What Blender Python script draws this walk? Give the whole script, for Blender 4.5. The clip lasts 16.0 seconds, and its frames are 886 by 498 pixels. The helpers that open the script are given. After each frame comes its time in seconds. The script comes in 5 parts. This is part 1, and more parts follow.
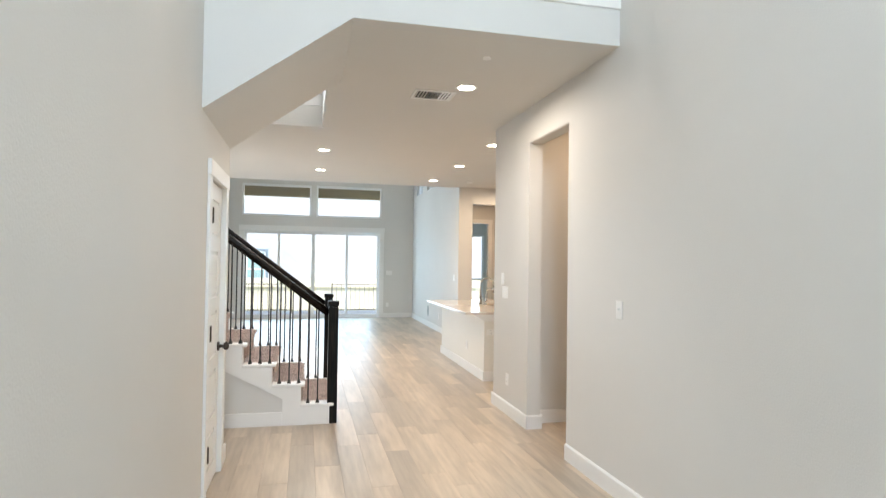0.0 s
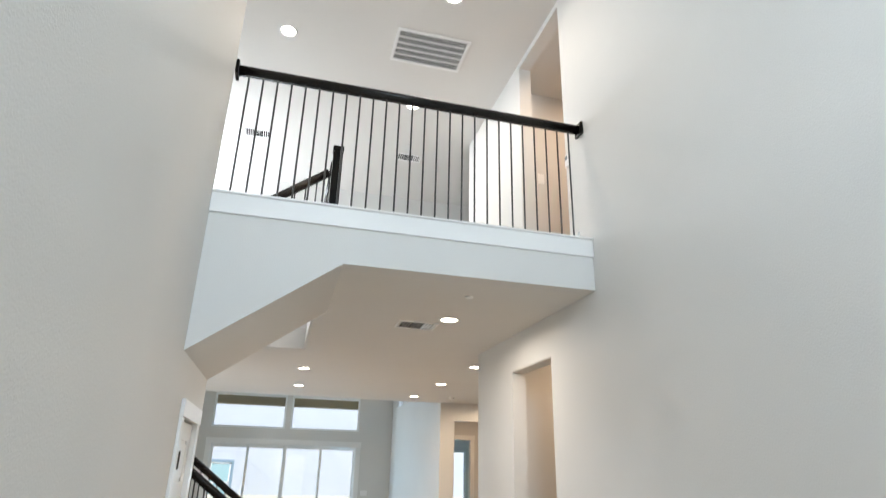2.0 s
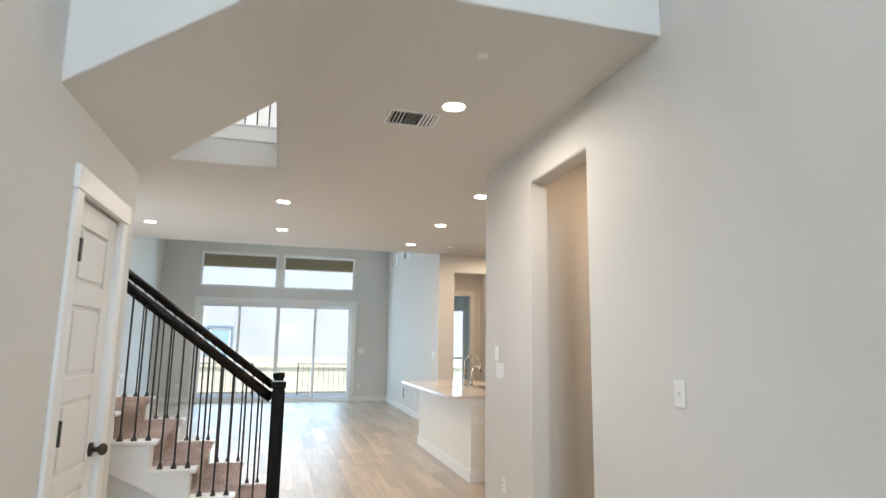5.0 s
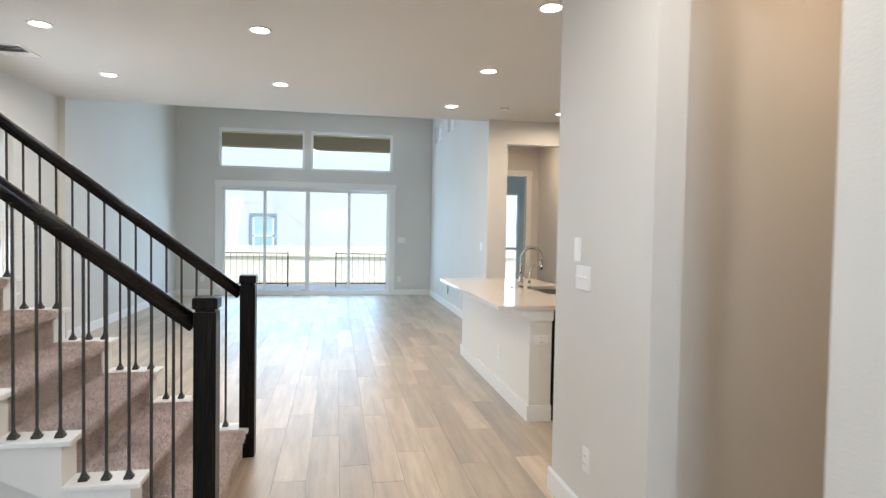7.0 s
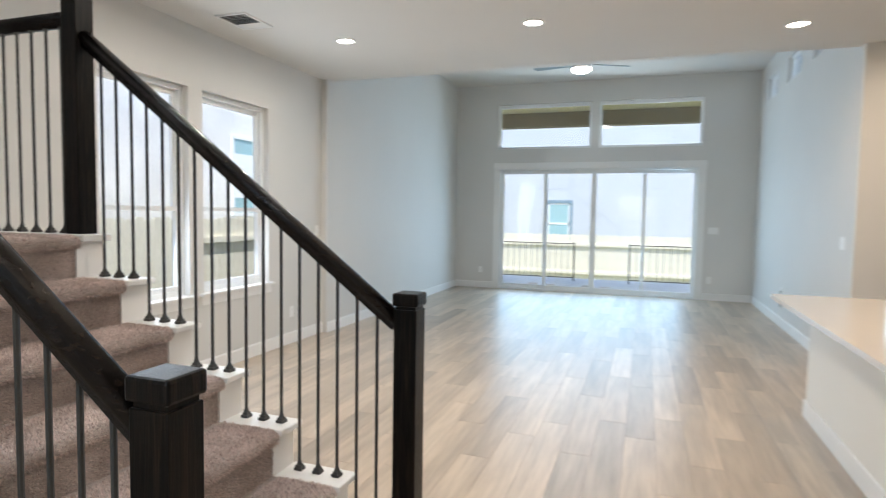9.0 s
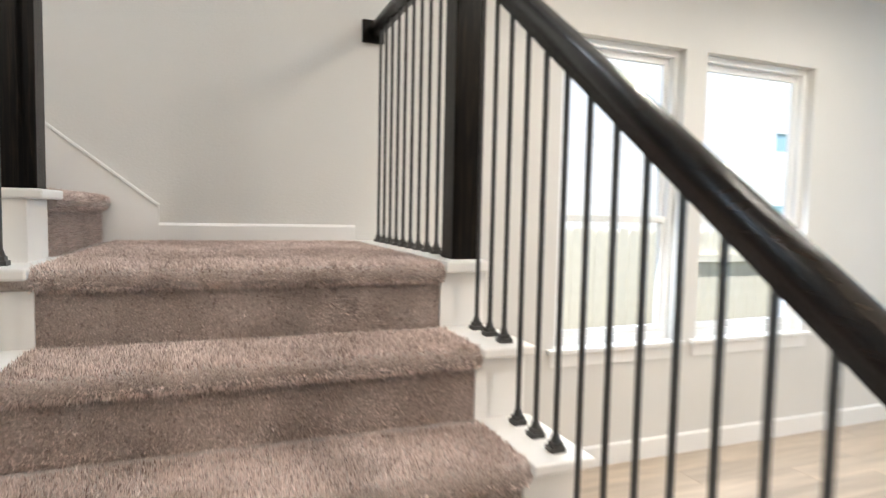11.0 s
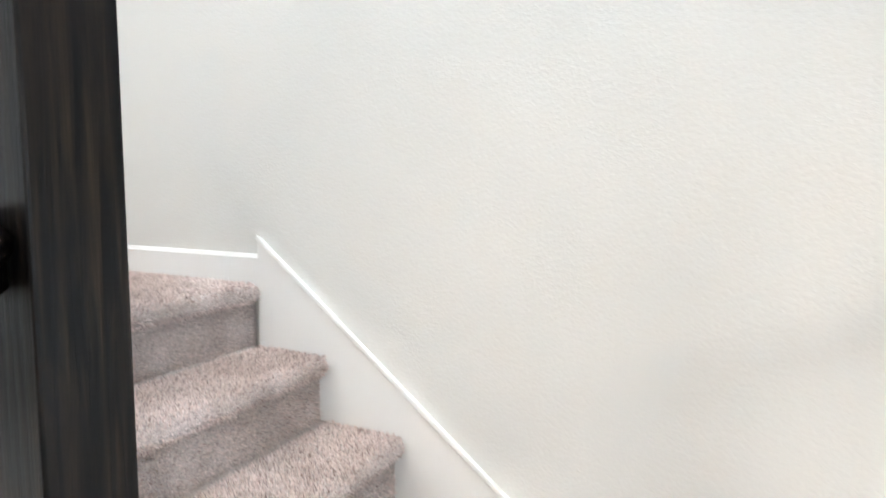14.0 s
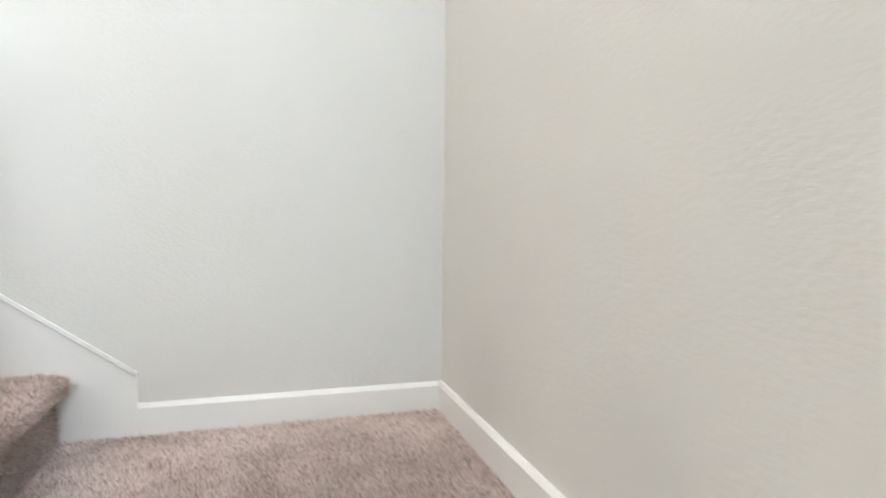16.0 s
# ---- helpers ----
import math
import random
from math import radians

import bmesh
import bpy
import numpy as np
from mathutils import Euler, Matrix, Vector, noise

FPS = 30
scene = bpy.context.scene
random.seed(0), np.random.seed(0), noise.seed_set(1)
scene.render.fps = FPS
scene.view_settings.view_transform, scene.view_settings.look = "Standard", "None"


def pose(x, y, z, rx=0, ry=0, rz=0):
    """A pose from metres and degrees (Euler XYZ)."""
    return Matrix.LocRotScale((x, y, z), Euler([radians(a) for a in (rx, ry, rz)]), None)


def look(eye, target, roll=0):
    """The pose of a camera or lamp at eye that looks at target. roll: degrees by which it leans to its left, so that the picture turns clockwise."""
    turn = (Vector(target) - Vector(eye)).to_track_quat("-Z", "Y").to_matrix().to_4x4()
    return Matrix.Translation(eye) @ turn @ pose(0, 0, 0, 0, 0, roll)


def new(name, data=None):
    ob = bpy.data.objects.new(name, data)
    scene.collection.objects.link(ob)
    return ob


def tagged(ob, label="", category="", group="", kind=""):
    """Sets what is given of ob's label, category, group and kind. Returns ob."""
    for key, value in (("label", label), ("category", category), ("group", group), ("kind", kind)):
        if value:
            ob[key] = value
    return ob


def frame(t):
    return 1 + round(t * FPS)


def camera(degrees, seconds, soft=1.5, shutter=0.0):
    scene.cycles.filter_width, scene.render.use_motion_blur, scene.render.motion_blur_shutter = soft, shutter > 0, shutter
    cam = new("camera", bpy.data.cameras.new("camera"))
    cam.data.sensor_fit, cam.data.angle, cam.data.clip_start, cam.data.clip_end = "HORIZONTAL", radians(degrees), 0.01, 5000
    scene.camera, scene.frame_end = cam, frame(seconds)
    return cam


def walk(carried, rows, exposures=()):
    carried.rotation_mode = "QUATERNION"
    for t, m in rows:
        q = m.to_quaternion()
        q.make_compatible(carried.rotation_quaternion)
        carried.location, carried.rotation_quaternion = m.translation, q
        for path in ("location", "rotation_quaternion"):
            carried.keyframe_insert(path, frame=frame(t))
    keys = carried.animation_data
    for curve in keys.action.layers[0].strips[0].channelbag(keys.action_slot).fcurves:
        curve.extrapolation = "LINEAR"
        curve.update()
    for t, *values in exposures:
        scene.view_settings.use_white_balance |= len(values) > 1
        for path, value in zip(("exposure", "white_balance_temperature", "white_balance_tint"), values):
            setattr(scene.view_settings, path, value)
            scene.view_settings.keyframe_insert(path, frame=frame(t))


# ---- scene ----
cam = camera(74.4, 16.0, soft=1.2, shutter=0.4)
PATH = [
    (0, (0.522, -0.013, 1.537), (0.977, 1.934, 1.582), 0.8),
    (0.5, (0.506, 0.01, 1.615), (0.968, 1.948, 1.794), 1.1),
    (1, (0.507, -0.022, 1.687), (0.974, 1.892, 2.03), 1.3),
    (1.5, (0.5, -0.024, 1.742), (0.972, 1.846, 2.272), 1.3),
    (2, (0.498, -0.04, 1.785), (0.97, 1.769, 2.497), 1.4),
    (2.5, (0.499, -0.034, 1.808), (0.968, 1.715, 2.656), 1.3),
    (3, (0.497, 0.021, 1.763), (0.959, 1.734, 2.685), 1.3),
    (3.5, (0.498, 0.118, 1.609), (0.963, 1.837, 2.519), 1.3),
    (4, (0.586, 0.363, 1.496), (1.078, 2.166, 2.209), 1.4),
    (4.5, (0.681, 0.702, 1.471), (1.193, 2.567, 1.978), 1.1),
    (5, (0.772, 1.141, 1.451), (1.293, 3.046, 1.768), 0.9),
    (5.2, (0.823, 1.299, 1.446), (1.342, 3.214, 1.695), 0.8),
    (6.2, (1.12, 2.28, 1.45), (1.56, 4.23, 1.47), 0.9),
    (7.3, (1.405, 3.349, 1.46), (1.69, 5.327, 1.386), 0.9),
    (7.5, (1.45, 3.587, 1.434), (1.665, 5.574, 1.363), 0.8),
    (8, (1.508, 4.014, 1.464), (1.505, 6.012, 1.372), 0.9),
    (8.5, (1.601, 4.425, 1.471), (1.298, 6.399, 1.363), 0.9),
    (9, (1.626, 4.814, 1.461), (0.973, 6.7, 1.337), 0.9),
    (9.2, (1.608, 4.942, 1.459), (0.808, 6.77, 1.334), 1.1),
    (10.2, (1.34, 5.72, 1.45), (-0.17, 7.03, 1.31), 1.2),
    (11.3, (0.537, 6.261, 1.519), (-1.391, 6.776, 1.395), 1.4),
    (11.5, (0.385, 6.293, 1.608), (-1.571, 6.689, 1.48), 1.6),
    (12, (0.091, 6.27, 1.74), (-1.9, 6.4, 1.606), 2.0),
    (12.5, (-0.109, 6.273, 1.858), (-2.1, 6.157, 1.716), 2.0),
    (13, (-0.326, 6.239, 2.077), (-2.281, 5.871, 1.874), 1.6),
    (13.5, (-0.536, 6.226, 2.207), (-2.425, 5.584, 2.014), 0.9),
    (14, (-0.695, 6.236, 2.362), (-2.489, 5.361, 2.168), 0.4),
    (14.5, (-0.881, 6.232, 2.478), (-2.468, 5.03, 2.266), 0.4),
    (15, (-1.112, 6.089, 2.592), (-2.433, 4.601, 2.396), -0.1),
    (15.5, (-1.279, 5.935, 2.698), (-2.337, 4.248, 2.522), 1.9),
    (16, (-1.483, 5.666, 2.708), (-2.061, 3.755, 2.598), 0.6),
]
EXPOSURES = [(0, 2.42, 6700, 10), (1.5, 2.1, 6550, 10), (3.5, 2.21, 6550, 10), (5.2, 2.19, 6550, 10), (7.3, 2.24, 6200, 9), (9.2, 2.06, 6250, 9), (11.3, 2.72, 6350, 9), (13, 3.27, 6000, 8), (14.5, 3.33, 6000, 8), (16, 2.9, 6450, 9)]
walk(cam, [(t, look(eye, target, roll)) for t, eye, target, roll in PATH], EXPOSURES)

# ---- world, sun, lamps ----
SUN_EL, SUN_AZ = radians(66), radians(142)
world = bpy.data.worlds.new("sky")
scene.world = world
world.use_nodes = True
sky = world.node_tree.nodes.new("ShaderNodeTexSky")
sky.sky_type, sky.sun_disc = "NISHITA", False
sky.sun_elevation, sky.sun_rotation = SUN_EL, SUN_AZ
background = world.node_tree.nodes["Background"]
background.inputs["Strength"].default_value = 0.11
world.node_tree.links.new(sky.outputs[0], background.inputs[0])

sun_data = bpy.data.lights.new("sun", "SUN")
sun_data.energy, sun_data.angle, sun_data.color = 1.5, radians(0.5), (1, 0.95, 0.88)
sun_dir = Vector((math.sin(SUN_AZ) * math.cos(SUN_EL), math.cos(SUN_AZ) * math.cos(SUN_EL), math.sin(SUN_EL)))
new("sun", sun_data).matrix_world = look(sun_dir * 60, (0, 0, 0))


def area_lamp(name, eye, target, w, h, energy, color, disk=False):
    data = bpy.data.lights.new(name, "AREA")
    data.shape, data.size, data.size_y = ("DISK" if disk else "RECTANGLE"), w, h
    data.energy, data.color = energy, color
    if disk:
        data.spread = radians(172)
    ob = new(name, data)
    ob.matrix_world = look(eye, target)
    return ob


DAY = (0.80, 0.90, 1.0)
WARM = (1.0, 0.90, 0.79)
AMBER = (1.0, 0.78, 0.56)
KITCHEN = (1.0, 0.77, 0.55)
# the front windows of the two-storey foyer, behind the walker
area_lamp("front_window_light", (0.45, -2.3, 4.4), (2.9, 2.2, 3.6), 0.9, 1.9, 32, (0.70, 0.85, 1.0))
# weak added fill low at the front, where an unseen entrance is assumed
area_lamp("front_low_fill", (0.85, -2.3, 1.3), (2.0, 3.5, 1.3), 1.2, 2.0, 0.7, DAY)
# added fill over the stairs, from an assumed unseen upper window, aimed up at the ceiling
area_lamp("upper_hall_fill", (-2.0, 7.55, 4.85), (2.2, 7.1, 5.6), 1.2, 1.5, 36, (0.80, 0.90, 1.0))
# the two tall windows beside the stairs
for y in (8.36, 9.42):
    area_lamp("side_window_light", (-2.0, y, 1.6), (2.5, y + 0.6, 0.9), 0.72, 1.6, 3.2, (0.80, 0.90, 1.0))
# sliding door of the great room
area_lamp("slider_light", (0.62, 15.9, 1.25), (1.5, 8.0, 0.9), 3.3, 2.2, 17, (0.48, 0.75, 1.0))
area_lamp("transom_light", (0.62, 15.9, 3.25), (2.2, 10.0, 0.8), 3.0, 0.7, 5, (0.78, 0.90, 1.0))
# bedroom window past the kitchen
area_lamp("bedroom_window_light", (4.75, 15.3, 1.4), (4.6, 12.0, 1.2), 0.8, 1.5, 4, (0.45, 0.74, 1.0))

# ---- plan ----
XL, XR = -0.07, 2.54            # foyer side walls
YF = 3.50                       # balcony front over the foyer
H, H2, HG = 3.0, 5.897, 3.93    # ceilings: hall, upper hall, great room
FLOOR2 = 3.36
XW = -2.03                      # stair and window wall
YB = 3.862                      # wall at the upper landing
YK = 10.93                      # end of the low ceiling
YG = 15.95                      # great room end wall
XG1, XG2 = -1.96, 3.39          # great room side walls
R, TR = 0.189, 0.264            # riser, tread
L1, L2 = 7 * R, 11 * R          # landings
YN, YFAR = 5.62, 6.92           # faces of the first flight's stringers


# ---- materials ----
def material(name):
    m = bpy.data.materials.new(name)
    m.use_nodes = True
    nt = m.node_tree
    return m, nt.nodes, nt.links, nt.nodes["Principled BSDF"]


def coords(nodes, links, scale=(1, 1, 1), kind="Object"):
    tc, mp = nodes.new("ShaderNodeTexCoord"), nodes.new("ShaderNodeMapping")
    mp.inputs["Scale"].default_value = scale
    links.new(tc.outputs[kind], mp.inputs["Vector"])
    return mp.outputs["Vector"]


def world_coords(nodes, links, scale=(1, 1, 1)):
    g, mp = nodes.new("ShaderNodeNewGeometry"), nodes.new("ShaderNodeMapping")
    mp.inputs["Scale"].default_value = scale
    links.new(g.outputs["Position"], mp.inputs["Vector"])
    return mp.outputs["Vector"]


def noise_node(nodes, links, vec, scale, detail=3, rough=0.5):
    n = nodes.new("ShaderNodeTexNoise")
    n.inputs["Scale"].default_value, n.inputs["Detail"].default_value, n.inputs["Roughness"].default_value = scale, detail, rough
    links.new(vec, n.inputs["Vector"])
    return n.outputs["Fac"]


def ramp(nodes, links, fac, stops):
    r = nodes.new("ShaderNodeValToRGB")
    e = r.color_ramp.elements
    while len(e) < len(stops):
        e.new(0.5)
    for el, (p, c) in zip(e, stops):
        el.position, el.color = p, (*c, 1)
    links.new(fac, r.inputs["Fac"])
    return r.outputs["Color"]


def bump(nodes, links, bsdf, fac, strength, distance):
    b = nodes.new("ShaderNodeBump")
    b.inputs["Strength"].default_value, b.inputs["Distance"].default_value = strength, distance
    links.new(fac, b.inputs["Height"])
    links.new(b.outputs["Normal"], bsdf.inputs["Normal"])


def painted(name, color, rough=0.55, vary=0.03, peel=0.35, peel_scale=140, peel_dist=0.002, spec=0.4):
    """Paint with roller or orange-peel relief and faint uneven tone."""
    m, nodes, links, b = material(name)
    v = world_coords(nodes, links)
    big = noise_node(nodes, links, v, 0.9, 4)
    lo, hi = [c * (1 - vary) for c in color], [min(1, c * (1 + vary)) for c in color]
    links.new(ramp(nodes, links, big, [(0.3, lo), (0.7, hi)]), b.inputs["Base Color"])
    b.inputs["Roughness"].default_value = rough
    b.inputs["Specular IOR Level"].default_value = spec
    if peel:
        bump(nodes, links, b, noise_node(nodes, links, v, peel_scale, 3, 0.55), peel, peel_dist)
    return m


def plain(name, color, rough=0.5, metal=0.0, spec=0.5):
    m, nodes, links, b = material(name)
    v = coords(nodes, links)
    n = noise_node(nodes, links, v, 30, 3)
    links.new(ramp(nodes, links, n, [(0.3, [c * 0.93 for c in color]), (0.7, [min(1, c * 1.05) for c in color])]), b.inputs["Base Color"])
    b.inputs["Roughness"].default_value, b.inputs["Metallic"].default_value = rough, metal
    b.inputs["Specular IOR Level"].default_value = spec
    return m


def glowing(name, color, strength):
    m, nodes, links, b = material(name)
    b.inputs["Base Color"].default_value = (0.8, 0.8, 0.8, 1)
    b.inputs["Emission Color"].default_value = (*color, 1)
    b.inputs["Emission Strength"].default_value = strength
    return m


def glass_pane(name, tint=(1, 1, 1)):
    m, nodes, links, b = material(name)
    t, g, mix = (nodes.new("ShaderNode" + k) for k in ("BsdfTransparent", "BsdfGlossy", "MixShader"))
    t.inputs["Color"].default_value = (*tint, 1)
    g.inputs["Roughness"].default_value = 0.02
    mix.inputs[0].default_value = 0.04
    links.new(t.outputs[0], mix.inputs[1])
    links.new(g.outputs[0], mix.inputs[2])
    links.new(mix.outputs[0], nodes["Material Output"].inputs["Surface"])
    return m


def stained_wood(name, dark, light, axis_scale, rough=0.35, gloss=0.15):
    m, nodes, links, b = material(name)
    v = coords(nodes, links, axis_scale)
    n = noise_node(nodes, links, v, 14, 6, 0.65)
    n.node.inputs["Distortion"].default_value = 0.7
    links.new(ramp(nodes, links, n, [(0.44, dark), (0.56, tuple(d * 0.7 + l * 0.3 for d, l in zip(dark, light))), (0.74, light)]), b.inputs["Base Color"])
    b.inputs["Roughness"].default_value = rough
    b.inputs["Specular IOR Level"].default_value = gloss
    bump(nodes, links, b, n, 0.25, 0.003)
    return m


def plank_material():
    m, nodes, links, b = material("oak_plank")
    v = coords(nodes, links, (9, 0.9, 9))
    info, add = nodes.new("ShaderNodeObjectInfo"), nodes.new("ShaderNodeVectorMath")
    geo = nodes.new("ShaderNodeNewGeometry")
    tot, com = nodes.new("ShaderNodeMath"), nodes.new("ShaderNodeCombineXYZ")
    links.new(info.outputs["Random"], tot.inputs[0])
    links.new(geo.outputs["Random Per Island"], tot.inputs[1])
    mul = nodes.new("ShaderNodeMath")
    mul.operation, mul.inputs[1].default_value = "MULTIPLY", 37.0
    links.new(tot.outputs[0], mul.inputs[0])
    links.new(mul.outputs[0], com.inputs[0])
    links.new(mul.outputs[0], com.inputs[1])
    links.new(v, add.inputs[0])
    links.new(com.outputs[0], add.inputs[1])
    grain = noise_node(nodes, links, add.outputs[0], 2.2, 8, 0.62)
    cloud = noise_node(nodes, links, add.outputs[0], 0.55, 3, 0.5)
    c1 = ramp(nodes, links, grain, [(0.25, (0.49, 0.388, 0.29)), (0.55, (0.625, 0.51, 0.392)), (0.8, (0.70, 0.588, 0.465))])
    c2 = ramp(nodes, links, cloud, [(0.3, (0.70, 0.70, 0.70)), (0.62, (1, 1, 1))])
    frac = nodes.new("ShaderNodeMath")
    frac.operation = "FRACT"
    links.new(mul.outputs[0], frac.inputs[0])
    c3 = ramp(nodes, links, frac.outputs[0], [(0.0, (0.70, 0.705, 0.71)), (0.3, (0.85, 0.85, 0.85)), (0.6, (0.95, 0.94, 0.93)), (1.0, (1, 1, 1))])
    mixes = []
    for a, c in ((c1, c2), (None, c3)):
        mx = nodes.new("ShaderNodeMix")
        mx.data_type, mx.blend_type, mx.inputs[0].default_value = "RGBA", "MULTIPLY", 1.0
        links.new(a if a else mixes[-1].outputs[2], mx.inputs[6])
        links.new(c, mx.inputs[7])
        mixes.append(mx)
    links.new(mixes[-1].outputs[2], b.inputs["Base Color"])
    r = ramp(nodes, links, grain, [(0.2, (0.36,) * 3), (0.8, (0.48,) * 3)])
    links.new(r, b.inputs["Roughness"])
    b.inputs["Specular IOR Level"].default_value = 0.6
    b.inputs["Coat Weight"].default_value = 0.35
    b.inputs["Coat Roughness"].default_value = 0.30
    bump(nodes, links, b, grain, 0.10, 0.002)
    return m


CLUMP = [(0.31, (0.64, 0.61, 0.60)), (0.42, (0.97, 0.965, 0.96)), (0.62, (1.0, 1.0, 1.0))]


def times(nodes, links, a, c):
    mx = nodes.new("ShaderNodeMix")
    mx.data_type, mx.blend_type, mx.inputs[0].default_value = "RGBA", "MULTIPLY", 1.0
    links.new(a, mx.inputs[6])
    links.new(c, mx.inputs[7])
    return mx.outputs[2]


def carpet_material(name, dark, mid, light):
    m, nodes, links, b = material(name)
    v = world_coords(nodes, links)
    fine = noise_node(nodes, links, v, 260, 4, 0.7)
    track = noise_node(nodes, links, v, 7.0, 4, 0.6)
    clump = ramp(nodes, links, noise_node(nodes, links, v, 95, 2, 0.5), CLUMP)
    c1 = ramp(nodes, links, fine, [(0.3, dark), (0.5, mid), (0.72, light)])
    c2 = ramp(nodes, links, track, [(0.42, (0.85, 0.835, 0.82)), (0.56, (1.0, 1.0, 1.0))])
    mx = nodes.new("ShaderNodeMix")
    mx.data_type, mx.blend_type, mx.inputs[0].default_value = "RGBA", "MULTIPLY", 1.0
    links.new(c1, mx.inputs[6])
    links.new(c2, mx.inputs[7])
    links.new(times(nodes, links, mx.outputs[2], clump), b.inputs["Base Color"])
    b.inputs["Roughness"].default_value = 1.0
    b.inputs["Specular IOR Level"].default_value = 0.05
    b.inputs["Sheen Weight"].default_value = 0.35
    b.inputs["Sheen Roughness"].default_value = 0.5
    bump(nodes, links, b, fine, 0.9, 0.008)
    return m


def lawn_material():
    m, nodes, links, b = material("lawn")
    v = world_coords(nodes, links)
    n = noise_node(nodes, links, v, 8, 6, 0.7)
    links.new(ramp(nodes, links, n, [(0.3, (0.10, 0.12, 0.04)), (0.7, (0.26, 0.25, 0.10))]), b.inputs["Base Color"])
    b.inputs["Roughness"].default_value = 1
    return m


WALL = painted("wall_paint", (0.69, 0.675, 0.645), 0.6, 0.02, 0.42, 120, 0.0028)
CEIL = painted("ceiling_paint", (0.71, 0.69, 0.655), 0.8, 0.015, 0.3, 160, 0.002)
TRIM = painted("trim_paint", (0.84, 0.83, 0.81), 0.35, 0.015, 0.08, 60, 0.001)
DOORP = painted("door_paint", (0.82, 0.81, 0.79), 0.38, 0.015, 0.12, 90, 0.001)
VINYL = painted("white_vinyl", (0.85, 0.86, 0.86), 0.3, 0.01, 0)
PLATE = painted("switch_plastic", (0.86, 0.85, 0.83), 0.3, 0.01, 0)
ESPRESSO = stained_wood("espresso_wood", (0.0022, 0.0022, 0.0024), (0.025, 0.017, 0.011), (6.5, 6.5, 0.30), 0.30, 0.15)
ESPRESSO_X = stained_wood("espresso_rail_wood", (0.004, 0.003, 0.003), (0.024, 0.016, 0.011), (0.8, 6, 6), 0.26, 0.3)
IRON = plain("black_iron", (0.050, 0.048, 0.045), 0.38, 0.2)
BRONZE = plain("dark_bronze", (0.075, 0.062, 0.052), 0.35, 0.85)
CHROME = plain("polished_nickel", (0.62, 0.61, 0.59), 0.14, 1.0)
STEEL = plain("brushed_steel", (0.45, 0.44, 0.43), 0.32, 1.0)
DARKCAB = stained_wood("dark_cabinet", (0.006, 0.0045, 0.004), (0.018, 0.012, 0.009), (5, 5, 0.6), 0.45, 0.1)
BLACKGLASS = plain("black_appliance_glass", (0.006, 0.006, 0.007), 0.14, 0.0, 0.15)
QUARTZ = painted("white_quartz", (0.66, 0.585, 0.51), 0.1, 0.02, 0, spec=0.5)
PONY = painted("island_paint", (0.80, 0.78, 0.73), 0.45, 0.015, 0.2, 130, 0.002)
# near-black: paints shade in ducts and socket slots, colours the toe kick
DARKGAP = plain("dark_gap", (0.03, 0.03, 0.03), 0.9)
OAK = plank_material()
UNDERLAY = plain("subfloor", (0.34, 0.26, 0.195), 0.9)
CARPET = carpet_material("stair_carpet", (0.40, 0.32, 0.285), (0.60, 0.515, 0.475), (0.78, 0.70, 0.65))


def pile_material():
    m, nodes, links, b = material("carpet_tuft")
    geo = nodes.new("ShaderNodeNewGeometry")
    c = ramp(nodes, links, geo.outputs["Random Per Island"], [(0.0, (0.36, 0.27, 0.24)), (0.14, (0.63, 0.505, 0.462)), (0.45, (0.88, 0.745, 0.69)), (1.0, (0.97, 0.87, 0.825))])
    v = world_coords(nodes, links)
    track = ramp(nodes, links, noise_node(nodes, links, v, 7.0, 4, 0.6), [(0.42, (0.85, 0.835, 0.82)), (0.56, (1.0, 1.0, 1.0))])
    mx = nodes.new("ShaderNodeMix")
    mx.data_type, mx.blend_type, mx.inputs[0].default_value = "RGBA", "MULTIPLY", 1.0
    links.new(c, mx.inputs[6])
    links.new(track, mx.inputs[7])
    clump = ramp(nodes, links, noise_node(nodes, links, v, 95, 2, 0.5), CLUMP)
    links.new(times(nodes, links, mx.outputs[2], clump), b.inputs["Base Color"])
    b.inputs["Roughness"].default_value = 1.0
    b.inputs["Specular IOR Level"].default_value = 0.05
    return m


PILE = pile_material()
GLASS = glass_pane("window_glass")
LAMPGLOW = glowing("can_lens_glow", (1.0, 0.90, 0.76), 6)
FANGLOW = glowing("fan_lens_glow", (1.0, 0.95, 0.86), 3)
FANBLADE = plain("grey_fan_blade", (0.20, 0.24, 0.24), 0.5)
SIDING = painted("siding_paint", (0.54, 0.56, 0.59), 0.7, 0.03, 0)
SIDETRIM = painted("slate_trim", (0.22, 0.30, 0.36), 0.6, 0.03, 0)
BRICK = painted("pale_brick_paint", (0.84, 0.82, 0.79), 0.85, 0.10, 0.5, 40, 0.01)
FENCE = stained_wood("fence_pine", (0.72, 0.69, 0.58), (0.85, 0.81, 0.70), (3, 3, 0.5), 0.8)
CONCRETE = painted("patio_concrete", (0.72, 0.715, 0.70), 0.85, 0.06, 0.4, 60, 0.003)
PORCHWOOD = stained_wood("porch_soffit", (0.24, 0.20, 0.14), (0.34, 0.29, 0.20), (3, 0.5, 3), 0.7)
PORCHCEIL = stained_wood("porch_boards", (0.60, 0.55, 0.36), (0.72, 0.67, 0.46), (3, 0.5, 3), 0.7)
LAWN = lawn_material()
# opaque panes with the sky's teal reflection put into the colour
SKYPANE = plain("sky_toned_pane", (0.34, 0.52, 0.55), 0.1, 0.0, 0.6)


